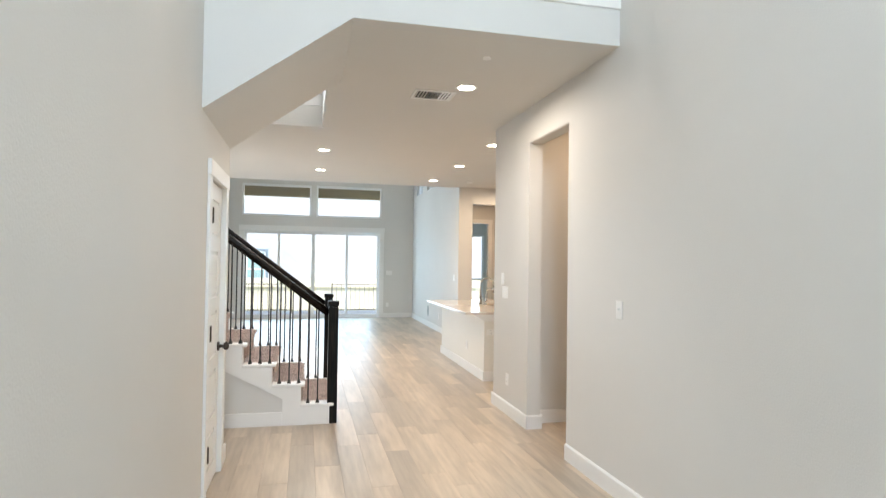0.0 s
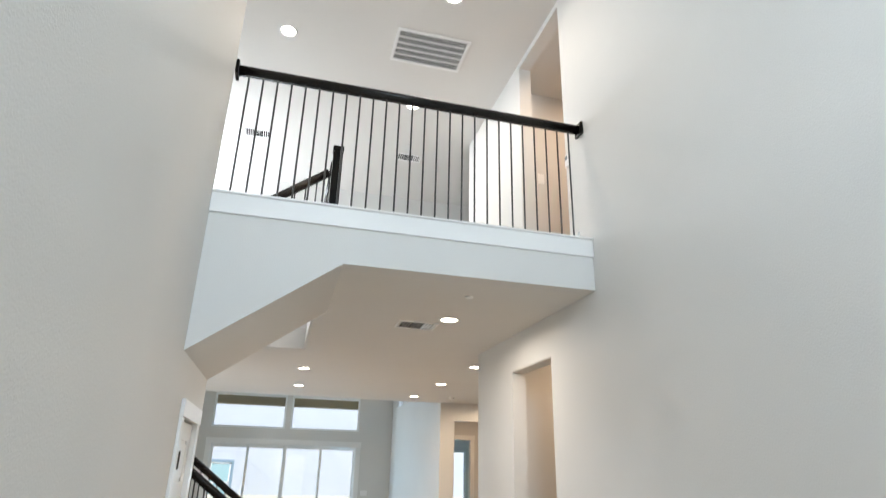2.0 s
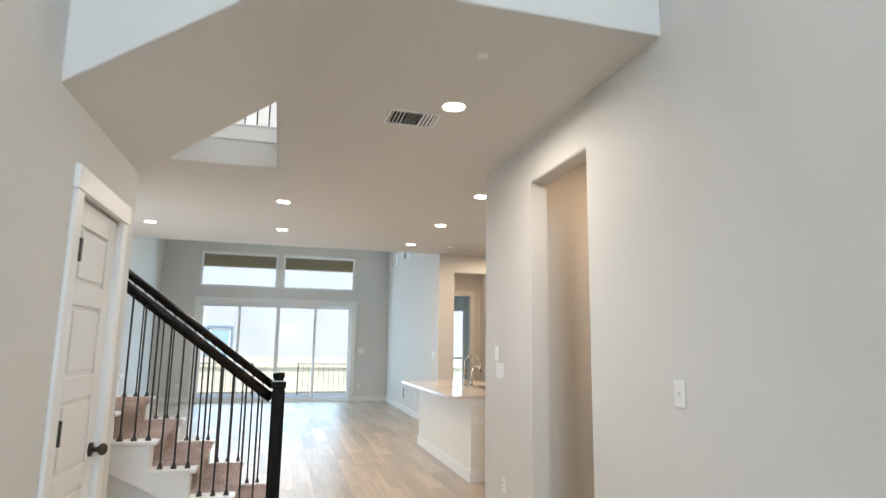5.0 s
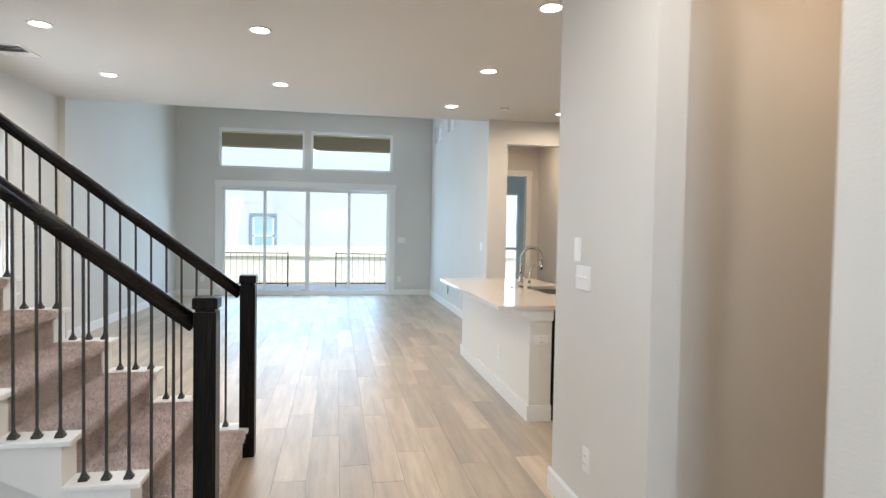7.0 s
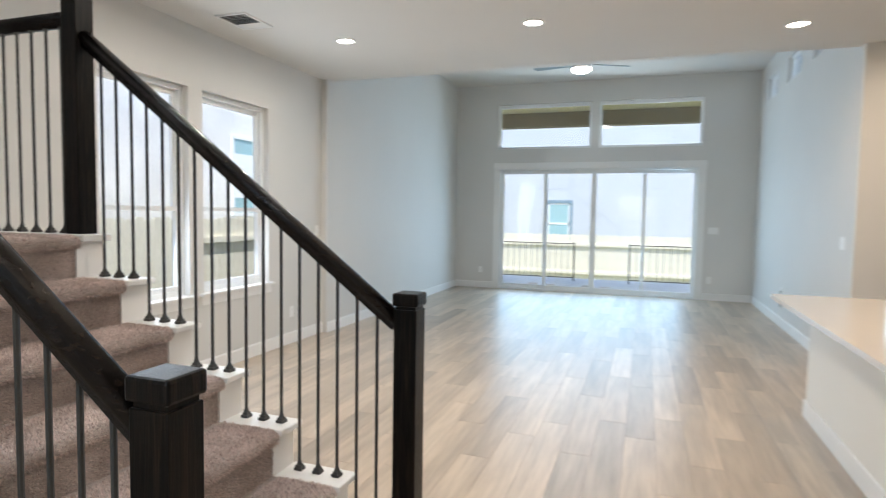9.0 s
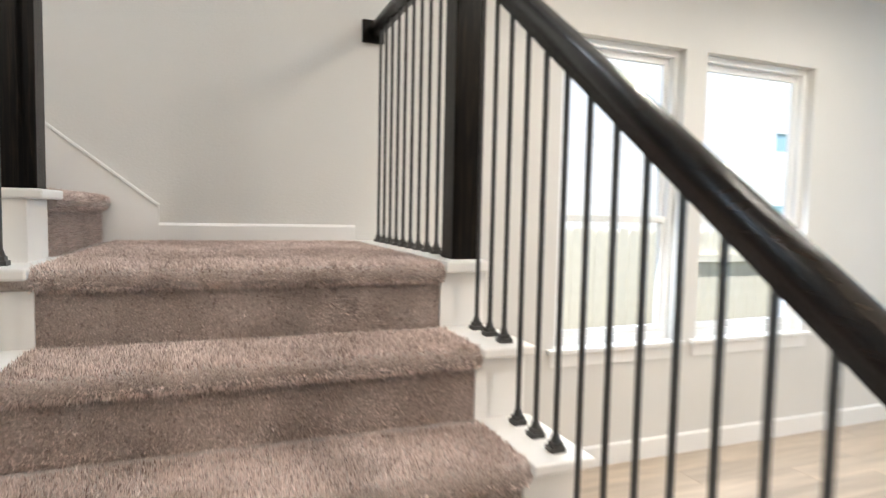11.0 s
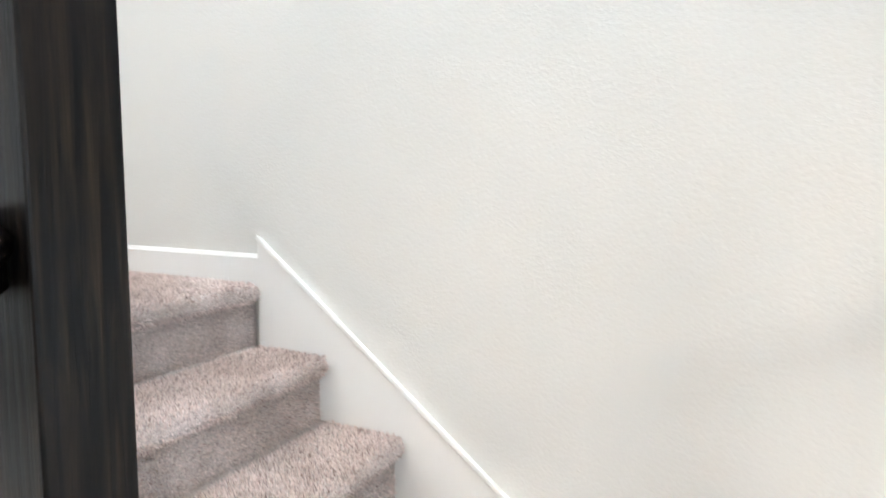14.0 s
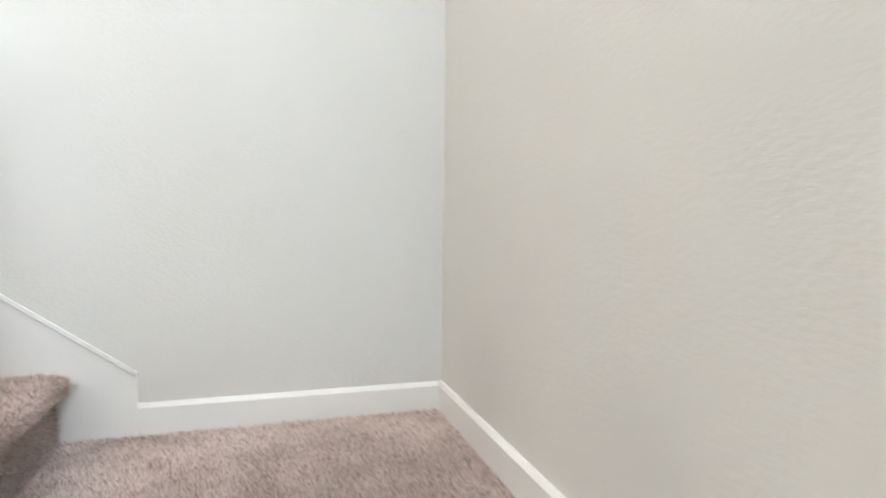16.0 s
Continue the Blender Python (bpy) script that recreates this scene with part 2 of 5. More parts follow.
# ---- builders ----
def mesh_of(name, bm):
    me = bpy.data.meshes.new(name)
    bm.normal_update()
    bm.to_mesh(me)
    bm.free()
    return me


def part(name, bm, mat, parent=None, label="", smooth=False):
    me = mesh_of(name, bm)
    me.materials.append(mat)
    if smooth:
        for p in me.polygons:
            p.use_smooth = True
    ob = new(name, me)
    if parent:
        ob.parent = parent
    if label:
        ob["label"] = label
    return ob


def thing(name, at, label, category, group="", kind=""):
    ob = new(name)
    ob.location = at
    return tagged(ob, label, category, group, kind)


def setting(name, bm, mat, label="", category=""):
    return tagged(part(name, bm, mat), label, category, kind="structure")


def box(bm, x0, x1, y0, y1, z0, z1, bev=0.0, seg=2):
    r = bmesh.ops.create_cube(bm, size=1.0)
    vs = r["verts"]
    for v in vs:
        v.co = Vector(((x0 + x1) / 2 + v.co.x * (x1 - x0), (y0 + y1) / 2 + v.co.y * (y1 - y0), (z0 + z1) / 2 + v.co.z * (z1 - z0)))
    if bev:
        es = list({e for v in vs for e in v.link_edges})
        bmesh.ops.bevel(bm, geom=es, offset=bev, segments=seg, affect="EDGES", profile=0.5)
    return vs


def boxed(*a, **k):
    bm = bmesh.new()
    box(bm, *a, **k)
    return bm


def prism(bm, pts, axis, a0, a1):
    """A flat outline given in the two axes other than axis, in order, drawn out from a0 to a1."""
    def at(p, a):
        u, w = p
        return {"x": (a, u, w), "y": (u, a, w), "z": (u, w, a)}[axis]
    lo, hi = [bm.verts.new(at(p, a0)) for p in pts], [bm.verts.new(at(p, a1)) for p in pts]
    n = len(pts)
    fs = [bm.faces.new(lo), bm.faces.new(hi[::-1])]
    for i in range(n):
        fs.append(bm.faces.new((lo[i], hi[i], hi[(i + 1) % n], lo[(i + 1) % n])))
    bmesh.ops.recalc_face_normals(bm, faces=fs)
    return fs


def cyl(bm, c, r, depth, axis="z", seg=20, r2=None):
    m = {"z": Matrix.Identity(4), "x": pose(0, 0, 0, 0, 90, 0), "y": pose(0, 0, 0, 90, 0, 0)}[axis]
    bmesh.ops.create_cone(bm, cap_ends=True, segments=seg, radius1=r, radius2=r if r2 is None else r2, depth=depth,
                          matrix=Matrix.Translation(c) @ m)


def bar(bm, a, b, w, h, bev=0.0):
    """A straight bar of section w by h from a to b, upright."""
    a, b = Vector(a), Vector(b)
    d = (b - a).normalized()
    side = d.cross(Vector((0, 0, 1)))
    side = side.normalized() if side.length > 1e-4 else Vector((1, 0, 0))
    up = side.cross(d).normalized()
    vs = []
    for p in (a, b):
        for s, u in ((-1, -1), (1, -1), (1, 1), (-1, 1)):
            vs.append(bm.verts.new(p + side * (s * w / 2) + up * (u * h / 2)))
    fs = [bm.faces.new(vs[3::-1]), bm.faces.new(vs[4:])]
    for i in range(4):
        j = (i + 1) % 4
        fs.append(bm.faces.new((vs[i], vs[j], vs[j + 4], vs[i + 4])))
    bmesh.ops.recalc_face_normals(bm, faces=fs)
    if bev:
        es = [bm.edges.get((vs[i], vs[i + 4])) for i in range(4)]
        bmesh.ops.bevel(bm, geom=es, offset=bev, segments=3, affect="EDGES", profile=0.5)


def tube(bm, pts, r, seg=10):
    """A round tube along points."""
    rings = []
    for i, p in enumerate(pts):
        p = Vector(p)
        d = (Vector(pts[min(i + 1, len(pts) - 1)]) - Vector(pts[max(i - 1, 0)])).normalized()
        s = d.cross(Vector((0.3, 1, 0.2))).normalized()
        u = s.cross(d)
        rings.append([bm.verts.new(p + (s * math.cos(k * math.tau / seg) + u * math.sin(k * math.tau / seg)) * r) for k in range(seg)])
    for a, b in zip(rings, rings[1:]):
        for k in range(seg):
            bm.faces.new((a[k], a[(k + 1) % seg], b[(k + 1) % seg], b[k]))
    bm.faces.new(rings[0][::-1])
    bm.faces.new(rings[-1])


def wall_with_holes(bm, axis, at0, at1, u0, u1, z0, z1, holes):
    """A thick wall between at0 and at1 on its axis, from u0 to u1, with holes (ua, ub, za, zb)."""
    us = sorted({u0, u1, *[v for h in holes for v in h[:2]]})
    for a, b in zip(us, us[1:]):
        cuts = sorted((h[2], h[3]) for h in holes if h[0] <= a + 1e-6 and h[1] >= b - 1e-6)
        z = z0
        spans = []
        for c0, c1 in cuts:
            if c0 > z + 1e-6:
                spans.append((z, c0))
            z = c1
        if z < z1 - 1e-6:
            spans.append((z, z1))
        for s0, s1 in spans:
            if axis == "x":
                box(bm, at0, at1, a, b, s0, s1)
            else:
                box(bm, a, b, at0, at1, s0, s1)
    bmesh.ops.remove_doubles(bm, verts=bm.verts, dist=1e-5)
    # inner faces between the pieces go, so that the wall is one skin
    doubled = {}
    for f in bm.faces:
        doubled.setdefault(tuple(sorted((round(v.co.x, 4), round(v.co.y, 4), round(v.co.z, 4)) for v in f.verts)), []).append(f)
    bmesh.ops.delete(bm, geom=[f for fs in doubled.values() if len(fs) > 1 for f in fs], context="FACES")


# ---- the large structure ----
bm = bmesh.new()
box(bm, -2.2, 6.2, -2.7, 16.1, -0.20, -0.012)
floor = setting("floor", bm, UNDERLAY, "light oak-look plank floor running the length of the house", "floor")

# foyer walls
bm = bmesh.new()
box(bm, XL - 0.12, XL, -2.5, YF, 2.05, H2)
box(bm, XL - 0.12, XL, -2.5, 3.845, 0, 2.05)
prism(bm, [(YF, 2.05), (4.76, 2.05), (4.76, 2.39), (YF, 2.39)], "x", XL - 0.12, XL)
box(bm, XL - 0.12, XL, 4.49, 4.76, 0, 2.05)
wall_left = setting("wall_foyer_left", bm, WALL, "pale greige textured foyer wall beside the staircase", "wall")

bm = bmesh.new()
wall_with_holes(bm, "x", XR, XR + 0.13, -2.5, 6.13, 0, H + 0.02, [(4.27, 5.11, 0, 2.66)])
es = [e for e in bm.edges if abs(e.verts[0].co.x - XR) < 1e-4 and abs(e.verts[1].co.x - XR) < 1e-4
      and ((abs(e.verts[0].co.y - e.verts[1].co.y) < 1e-4 and min(abs(e.verts[0].co.y - k) for k in (4.27, 5.11, 6.13)) < 1e-3
            and (e.verts[0].co.y > 6 or max(e.verts[0].co.z, e.verts[1].co.z) < 2.67)) or
           (abs(e.verts[0].co.z - 2.66) < 1e-4 and abs(e.verts[1].co.z - 2.66) < 1e-4 and 4.2 < (e.verts[0].co.y + e.verts[1].co.y) / 2 < 5.2))]
bmesh.ops.bevel(bm, geom=es, offset=0.018, segments=4, affect="EDGES", profile=0.5)
setting("wall_foyer_right", bm, WALL, "long greige foyer wall with a cased drywall opening", "wall")
bm = bmesh.new()
wall_with_holes(bm, "x", XR, XR + 0.13, -2.5, 6.51, H + 0.02, H2, [(3.82, 4.75, FLOOR2, 5.83)])
setting("wall_foyer_right_upper", bm, WALL, "upper greige wall over the foyer with a tall opening", "wall")

# unseen front wall behind the walker, with assumed openings for a door and tall window
bm = bmesh.new()
wall_with_holes(bm, "y", -2.62, -2.5, XL - 0.12, XR + 0.13, 0, H2, [(0.35, 2.05, 0, 2.4), (0.2, 2.2, 3.4, 5.4)])
setting("wall_front", bm, WALL, "greige front wall with entrance and tall window", "wall")

# hall behind the drywall opening
bm = bmesh.new()
box(bm, XR + 0.13, 5.0, 5.29, 5.41, 0, H)
box(bm, XR + 0.13, 5.0, 3.2, 3.32, 0, H)
box(bm, 5.0, 5.12, 3.2, 6.13, 0, H)
setting("wall_side_hall", bm, WALL, "greige walls of the short side hall", "wall")

# balcony front: a wall face with a sloped lower edge, over the hall
bm = bmesh.new()
prism(bm, [(XL, 2.39), (0.772, H), (XR, H), (XR, 3.245), (XL, 3.245)], "y", YF, YF + 0.12)
setting("wall_balcony_front", bm, WALL, "greige balcony front with a sloped underside edge", "wall")
# underside of the third flight
bm = bmesh.new()
prism(bm, [(XL - 0.9, 2.39 - 0.9 * 0.724), (XL, 2.39), (0.772, H), (0.772, H + 0.14), (XL - 0.9, 2.53 - 0.9 * 0.724)], "y", YF + 0.12, 4.756)
setting("stair_soffit", bm, CEIL, "sloped drywall underside of the upper stair flight", "ceiling")

# low ceiling in pieces round the stairwell, one mesh
bm = bmesh.new()
ZC = H + 0.012
box(bm, 0.772, XR, YF + 0.12, 4.80, H, ZC)
box(bm, 0.68, XR, 4.80, 6.50, H, ZC)
box(bm, -0.40, XR, 6.50, 6.94, H, ZC)
box(bm, XW, XR, 6.94, YK, H, ZC)
box(bm, XR + 0.06, 6.0, 3.5, YK, H, ZC)
box(bm, XR, XR + 0.06, 6.13, YK, H, ZC)
setting("ceiling", bm, CEIL, "low drywall ceiling over the hall and kitchen", "ceiling")
bm = bmesh.new()
box(bm, 0.66, 0.772, 4.76, 6.50, H + 0.013, FLOOR2 - 0.01)
box(bm, -0.40, 0.772, 6.502, 6.62, H - 0.001, FLOOR2 - 0.13)
box(bm, -0.52, -0.402, 6.502, 7.06, H - 0.001, FLOOR2)
box(bm, XW, -0.52, 6.942, 7.06, H - 0.001, FLOOR2)
setting("wall_stairwell_edge", bm, WALL, "greige drywall edge of the stairwell opening", "wall")
bm = bmesh.new()
box(bm, XW, 3.5, YK - 0.002, YK + 0.12, H - 0.001, HG)
setting("wall_header", bm, WALL, "drop from low ceiling to great room ceiling", "wall")
# upper floor
bm = bmesh.new()
box(bm, 0.772, 6.0, YF + 0.12, 6.50, FLOOR2 - 0.05, FLOOR2)
box(bm, -0.40, 6.0, 6.62, 10.9, FLOOR2 - 0.05, FLOOR2)
box(bm, XW, -0.40, 7.06, 10.9, FLOOR2 - 0.05, FLOOR2)
setting("floor_upper", bm, CARPET, "carpeted upper hall floor", "floor")
bm = bmesh.new()
box(bm, -2.2, 6.0, -2.62, 8.5, H2, H2 + 0.05)
setting("ceiling_upper", bm, CEIL, "high drywall ceiling over foyer and upper hall", "ceiling")
bm = bmesh.new()
box(bm, -2.2, 6.0, 8.38, 8.5, FLOOR2, H2)
box(bm, 5.0, 5.12, 3.2, 8.38, H + 0.1, H2)
box(bm, XR + 0.13, 5.0, 3.20, 3.32, H + 0.1, H2)
box(bm, XR + 0.13, 5.0, 5.15, 5.27, H + 0.1, H2)
setting("wall_upper_hall", bm, WALL, "pale walls of the upper hall", "wall")
bm = bmesh.new()
box(bm, XR + 0.13, 5.0, 3.32, 5.15, 5.85, 5.88)
setting("ceiling_upper_room", bm, CEIL, "ceiling of the upper side room", "ceiling")

# stair and window wall
W1, W2 = (7.93, 8.79), (8.955, 9.89)
WZ = (0.715, 2.485)
# the third hole, upstairs, is an assumed window out of view
bm = bmesh.new()
wall_with_holes(bm, "x", XW - 0.15, XW, 3.74, YK, 0, H2, [(*W1, *WZ), (*W2, *WZ), (6.95, 8.15, 4.1, 5.6)])
setting("wall_windows", bm, WALL, "greige wall by the stairs with two tall windows", "wall")
bm = bmesh.new()
box(bm, XW, XL - 0.12, 3.74, YB, 0, H2)
setting("wall_upper_landing", bm, WALL, "greige wall at the upper stair landing", "wall")
bm = bmesh.new()
box(bm, XW, XL - 0.12, 4.64, 4.755, 0, L2 - 0.25)
box(bm, -1.09, -0.975, 4.757, YN, 0, L1 - 0.1)
setting("wall_under_stairs", bm, WALL, "greige walls under the staircase", "wall")

# great room
bm = bmesh.new()
box(bm, XW - 0.15, XG1, YK, YG, 0, HG)
setting("wall_great_left", bm, WALL, "tall greige great room wall", "wall")
HIGH = [(y - 0.8, y, 3.285, 3.66) for y in (12.71, 14.07, 15.42)]
bm = bmesh.new()
wall_with_holes(bm, "x", XG2, XG2 + 0.16, YK, YG, 0, HG, HIGH)
setting("wall_great_right", bm, WALL, "tall greige great room wall with three small high windows", "wall")
SLD = (-1.075, 2.475, 0, 2.32)
T1, T2 = (-1.134, 0.625, 2.70, 3.545), (0.76, 2.517, 2.70, 3.545)
bm = bmesh.new()
wall_with_holes(bm, "y", YG, YG + 0.16, XW - 0.15, XG2 + 0.16, 0, HG, [SLD, T1, T2])
setting("wall_great_end", bm, WALL, "greige end wall with sliding doors and transom windows", "wall")
bm = bmesh.new()
box(bm, XW - 0.15, XG2 + 0.16, YK + 0.12, YG + 0.16, HG, HG + 0.05)
setting("ceiling_great_room", bm, CEIL, "flat drywall ceiling of the great room", "ceiling")

# kitchen end wall with an opening to the bedroom hall, and its far sides
OPX, OPZ = (3.665, 4.625), 2.675
bm = bmesh.new()
wall_with_holes(bm, "y", YK, YK + 0.14, XG2 + 0.16, 6.0, 0, H, [(*OPX, 0, OPZ)])
box(bm, 6.0, 6.12, 6.13, YK + 0.14, 0, H)
box(bm, XR + 0.13, 6.12, 6.01, 6.13, 0, H)
setting("wall_kitchen", bm, WALL, "beige kitchen wall with a drywall opening", "wall")
HB = 13.1
bm = bmesh.new()
wall_with_holes(bm, "y", HB, HB + 0.12, XG2 + 0.16, 6.6, 0, H, [(3.80, 4.67, 0, 2.45)])
box(bm, 4.90, 5.02, YK + 0.14, HB, 0, H)
box(bm, XG2 + 0.162, XG2 + 0.30, HB + 0.12, 15.4, 0, H)
box(bm, 6.6, 6.72, HB + 0.12, 15.4, 0, H)
wall_with_holes(bm, "y", 15.4, 15.52, XG2 + 0.162, 6.72, 0, H, [(4.45, 5.29, 0.35, 2.3)])
setting("wall_bedroom_hall", bm, WALL, "beige walls of the bedroom hall", "wall")
bm = bmesh.new()
box(bm, XG2 + 0.16, 6.72, YK + 0.14, 15.52, H, H + 0.02)
setting("ceiling_bedroom_hall", bm, CEIL, "drywall ceiling of the bedroom hall", "ceiling")


# ---- trim ----
def baseboard(name, x0, y0, x1, y1, nx, ny, z=0.0, h=0.125, t=0.015):
    """A board with an eased top from one end to the other, standing proud of its wall along (nx, ny)."""
    bm = bmesh.new()
    a, b, n = Vector((x0, y0, 0)), Vector((x1, y1, 0)), Vector((nx, ny, 0))
    sec = [(0, 0), (t, 0), (t, h - 0.012), (t * 0.45, h), (0, h)]
    rings = [[bm.verts.new(p + n * u + Vector((0, 0, z + w))) for u, w in sec] for p in (a, b)]
    fs = [bm.faces.new(rings[0]), bm.faces.new(rings[1][::-1])]
    for i in range(5):
        j = (i + 1) % 5
        fs.append(bm.faces.new((rings[0][i], rings[1][i], rings[1][j], rings[0][j])))
    bmesh.ops.recalc_face_normals(bm, faces=fs)
    return tagged(part(name, bm, TRIM), "white painted baseboard along the wall", "baseboard", kind="structure")


baseboard("baseboard", XR, -2.5, XR, 4.27, -1, 0)
baseboard("baseboard", XR, 5.095, XR, 6.145, -1, 0)
baseboard("baseboard", XR - 0.014, 5.11, XR + 0.145, 5.11, 0, -1)
baseboard("baseboard", XR + 0.145, 5.29, 4.99, 5.29, 0, -1)
baseboard("baseboard", XL, -2.5, XL, 3.70, 1, 0)
baseboard("baseboard", XL, 4.60, XL, 4.76, 1, 0)
baseboard("baseboard", XL + 0.015, 4.76, XL - 0.12, 4.76, 0, 1)
baseboard("baseboard", XW, 7.0, XW, YK, 1, 0)
baseboard("baseboard", XG1, YK, XG1, YG, 1, 0)
baseboard("baseboard", XG1 + 0.015, YG, -1.195, YG, 0, -1)
baseboard("baseboard", 2.595, YG, XG2 - 0.015, YG, 0, -1)
baseboard("baseboard", XG2, YK, XG2, YG, -1, 0)
baseboard("baseboard", XG2, YK, OPX[0], YK, 0, -1)
baseboard("baseboard", OPX[1], YK, 5.0, YK, 0, -1)
baseboard("baseboard", XG2 + 0.16, HB, 3.70, HB, 0, -1)
baseboard("baseboard", 4.77, HB, 4.88, HB, 0, -1)
baseboard("baseboard", 4.90, YK + 0.14, 4.90, HB, -1, 0)
baseboard("baseboard", XR, YF + 0.17, XR, 3.78, -1, 0, FLOOR2 + 0.03)

# balcony curb
bm = bmesh.new()
box(bm, XL, XR, YF - 0.016, YF + 0.15, 3.245, 3.375, 0.003)
box(bm, XL, XR, YF - 0.028, YF + 0.16, 3.375, 3.392, 0.005)
setting("trim_balcony_curb", bm, TRIM, "white painted curb under the balcony railing", "trim")
bm = bmesh.new()
box(bm, -0.38, 0.76, 6.49, 6.64, FLOOR2 - 0.13, FLOOR2 + 0.004, 0.003)
box(bm, -0.38, 0.76, 6.478, 6.65, FLOOR2 + 0.004, FLOOR2 + 0.02, 0.004)
box(bm, 0.64, 0.79, 4.78, 6.49, FLOOR2 - 0.01, FLOOR2 + 0.02, 0.003)
setting("trim_stairwell_curb", bm, TRIM, "white painted curb round the stairwell", "trim")


# ---- doors ----
def casing(parent, axis, at, out, u0, u1, z1, w=0.09, t=0.018, head=0.1, ear=0.012):
    """Two legs and a head board round an opening u0..u1 up to z1, on the face at, standing out."""
    for a, b in ((u0 - w, u0), (u1, u1 + w)):
        q = (a, b, *sorted((at, at + out * t)), 0, z1) if axis == "y" else (*sorted((at, at + out * t)), a, b, 0, z1)
        part("casing_leg", boxed(*q, bev=0.003), TRIM, parent)
    q = (u0 - w - ear, u1 + w + ear, *sorted((at, at + out * (t + 0.006))), z1, z1 + head) if axis == "y" else \
        (*sorted((at, at + out * (t + 0.006))), u0 - w - ear, u1 + w + ear, z1, z1 + head)
    part("casing_head", boxed(*q, bev=0.003), TRIM, parent)


def closet_door():
    y0, y1, zt = 3.851, 4.484, 2.042
    d = thing("door_1", (XL, 4.17, 0), "closed white five-panel closet door with bronze knob", "door", kind="structure")
    d.location = (0, 0, 0)
    casing(d, "x", XL, 1, 3.845, 4.49, 2.05)
    for a, b in ((3.832, 3.848), (4.487, 4.503)):
        part("jamb", boxed(XL - 0.117, XL + 0.003, a, b, 0, 2.048), TRIM, d)
    bm = bmesh.new()
    x = XL - 0.015
    box(bm, x - 0.03, x - 0.013, y0, y1, 0.008, zt)
    st, n = 0.11, 5
    rails = [0.008 + (zt - 0.008) * i / n for i in range(n + 1)]
    box(bm, x - 0.013, x, y0, y0 + st, 0.008, zt, 0.004)
    box(bm, x - 0.013, x, y1 - st, y1, 0.008, zt, 0.004)
    for i, z in enumerate(rails):
        lo, hi = (z, z + 0.13) if i == 0 else (z - 0.11, z) if i == n else (z - 0.05, z + 0.05)
        box(bm, x - 0.013, x - 0.0003, y0 + st, y1 - st, lo, hi, 0.004)
    leaf = part("leaf", bm, DOORP, d)
    for i in range(n):
        lo, hi = rails[i] + (0.15 if i == 0 else 0.07), rails[i + 1] - (0.13 if i == n - 1 else 0.07)
        part("panel", boxed(x - 0.018, x - 0.001, y0 + st + 0.026, y1 - st - 0.026, lo, hi, bev=0.006), DOORP, leaf)
    for z in (0.32, 1.07, 1.81):
        bm = bmesh.new()
        cyl(bm, (XL + 0.018, y0 + 0.006, z), 0.009, 0.1, "z", 10)
        box(bm, XL - 0.016, XL + 0.016, y0 + 0.002, y0 + 0.016, z - 0.05, z + 0.05)
        part("hinge", bm, BRONZE, d, "dark bronze hinge")
    bm = bmesh.new()
    yk, zk = y1 - 0.06, 0.915
    cyl(bm, (x + 0.006, yk, zk), 0.033, 0.012, "x", 24)
    cyl(bm, (x + 0.028, yk, zk), 0.012, 0.04, "x", 14)
    bmesh.ops.create_uvsphere(bm, u_segments=18, v_segments=12, radius=0.029,
                              matrix=Matrix.Translation((x + 0.058, yk, zk)) @ Matrix.Diagonal((0.75, 1, 1, 1)))
    part("knob", bm, BRONZE, d, "round dark bronze knob", True)


closet_door()
bd = thing("door_2", (0, 0, 0), "white-cased open doorway to a bedroom", "door", kind="structure")
casing(bd, "y", HB, -1, 3.80, 4.67, 2.45)


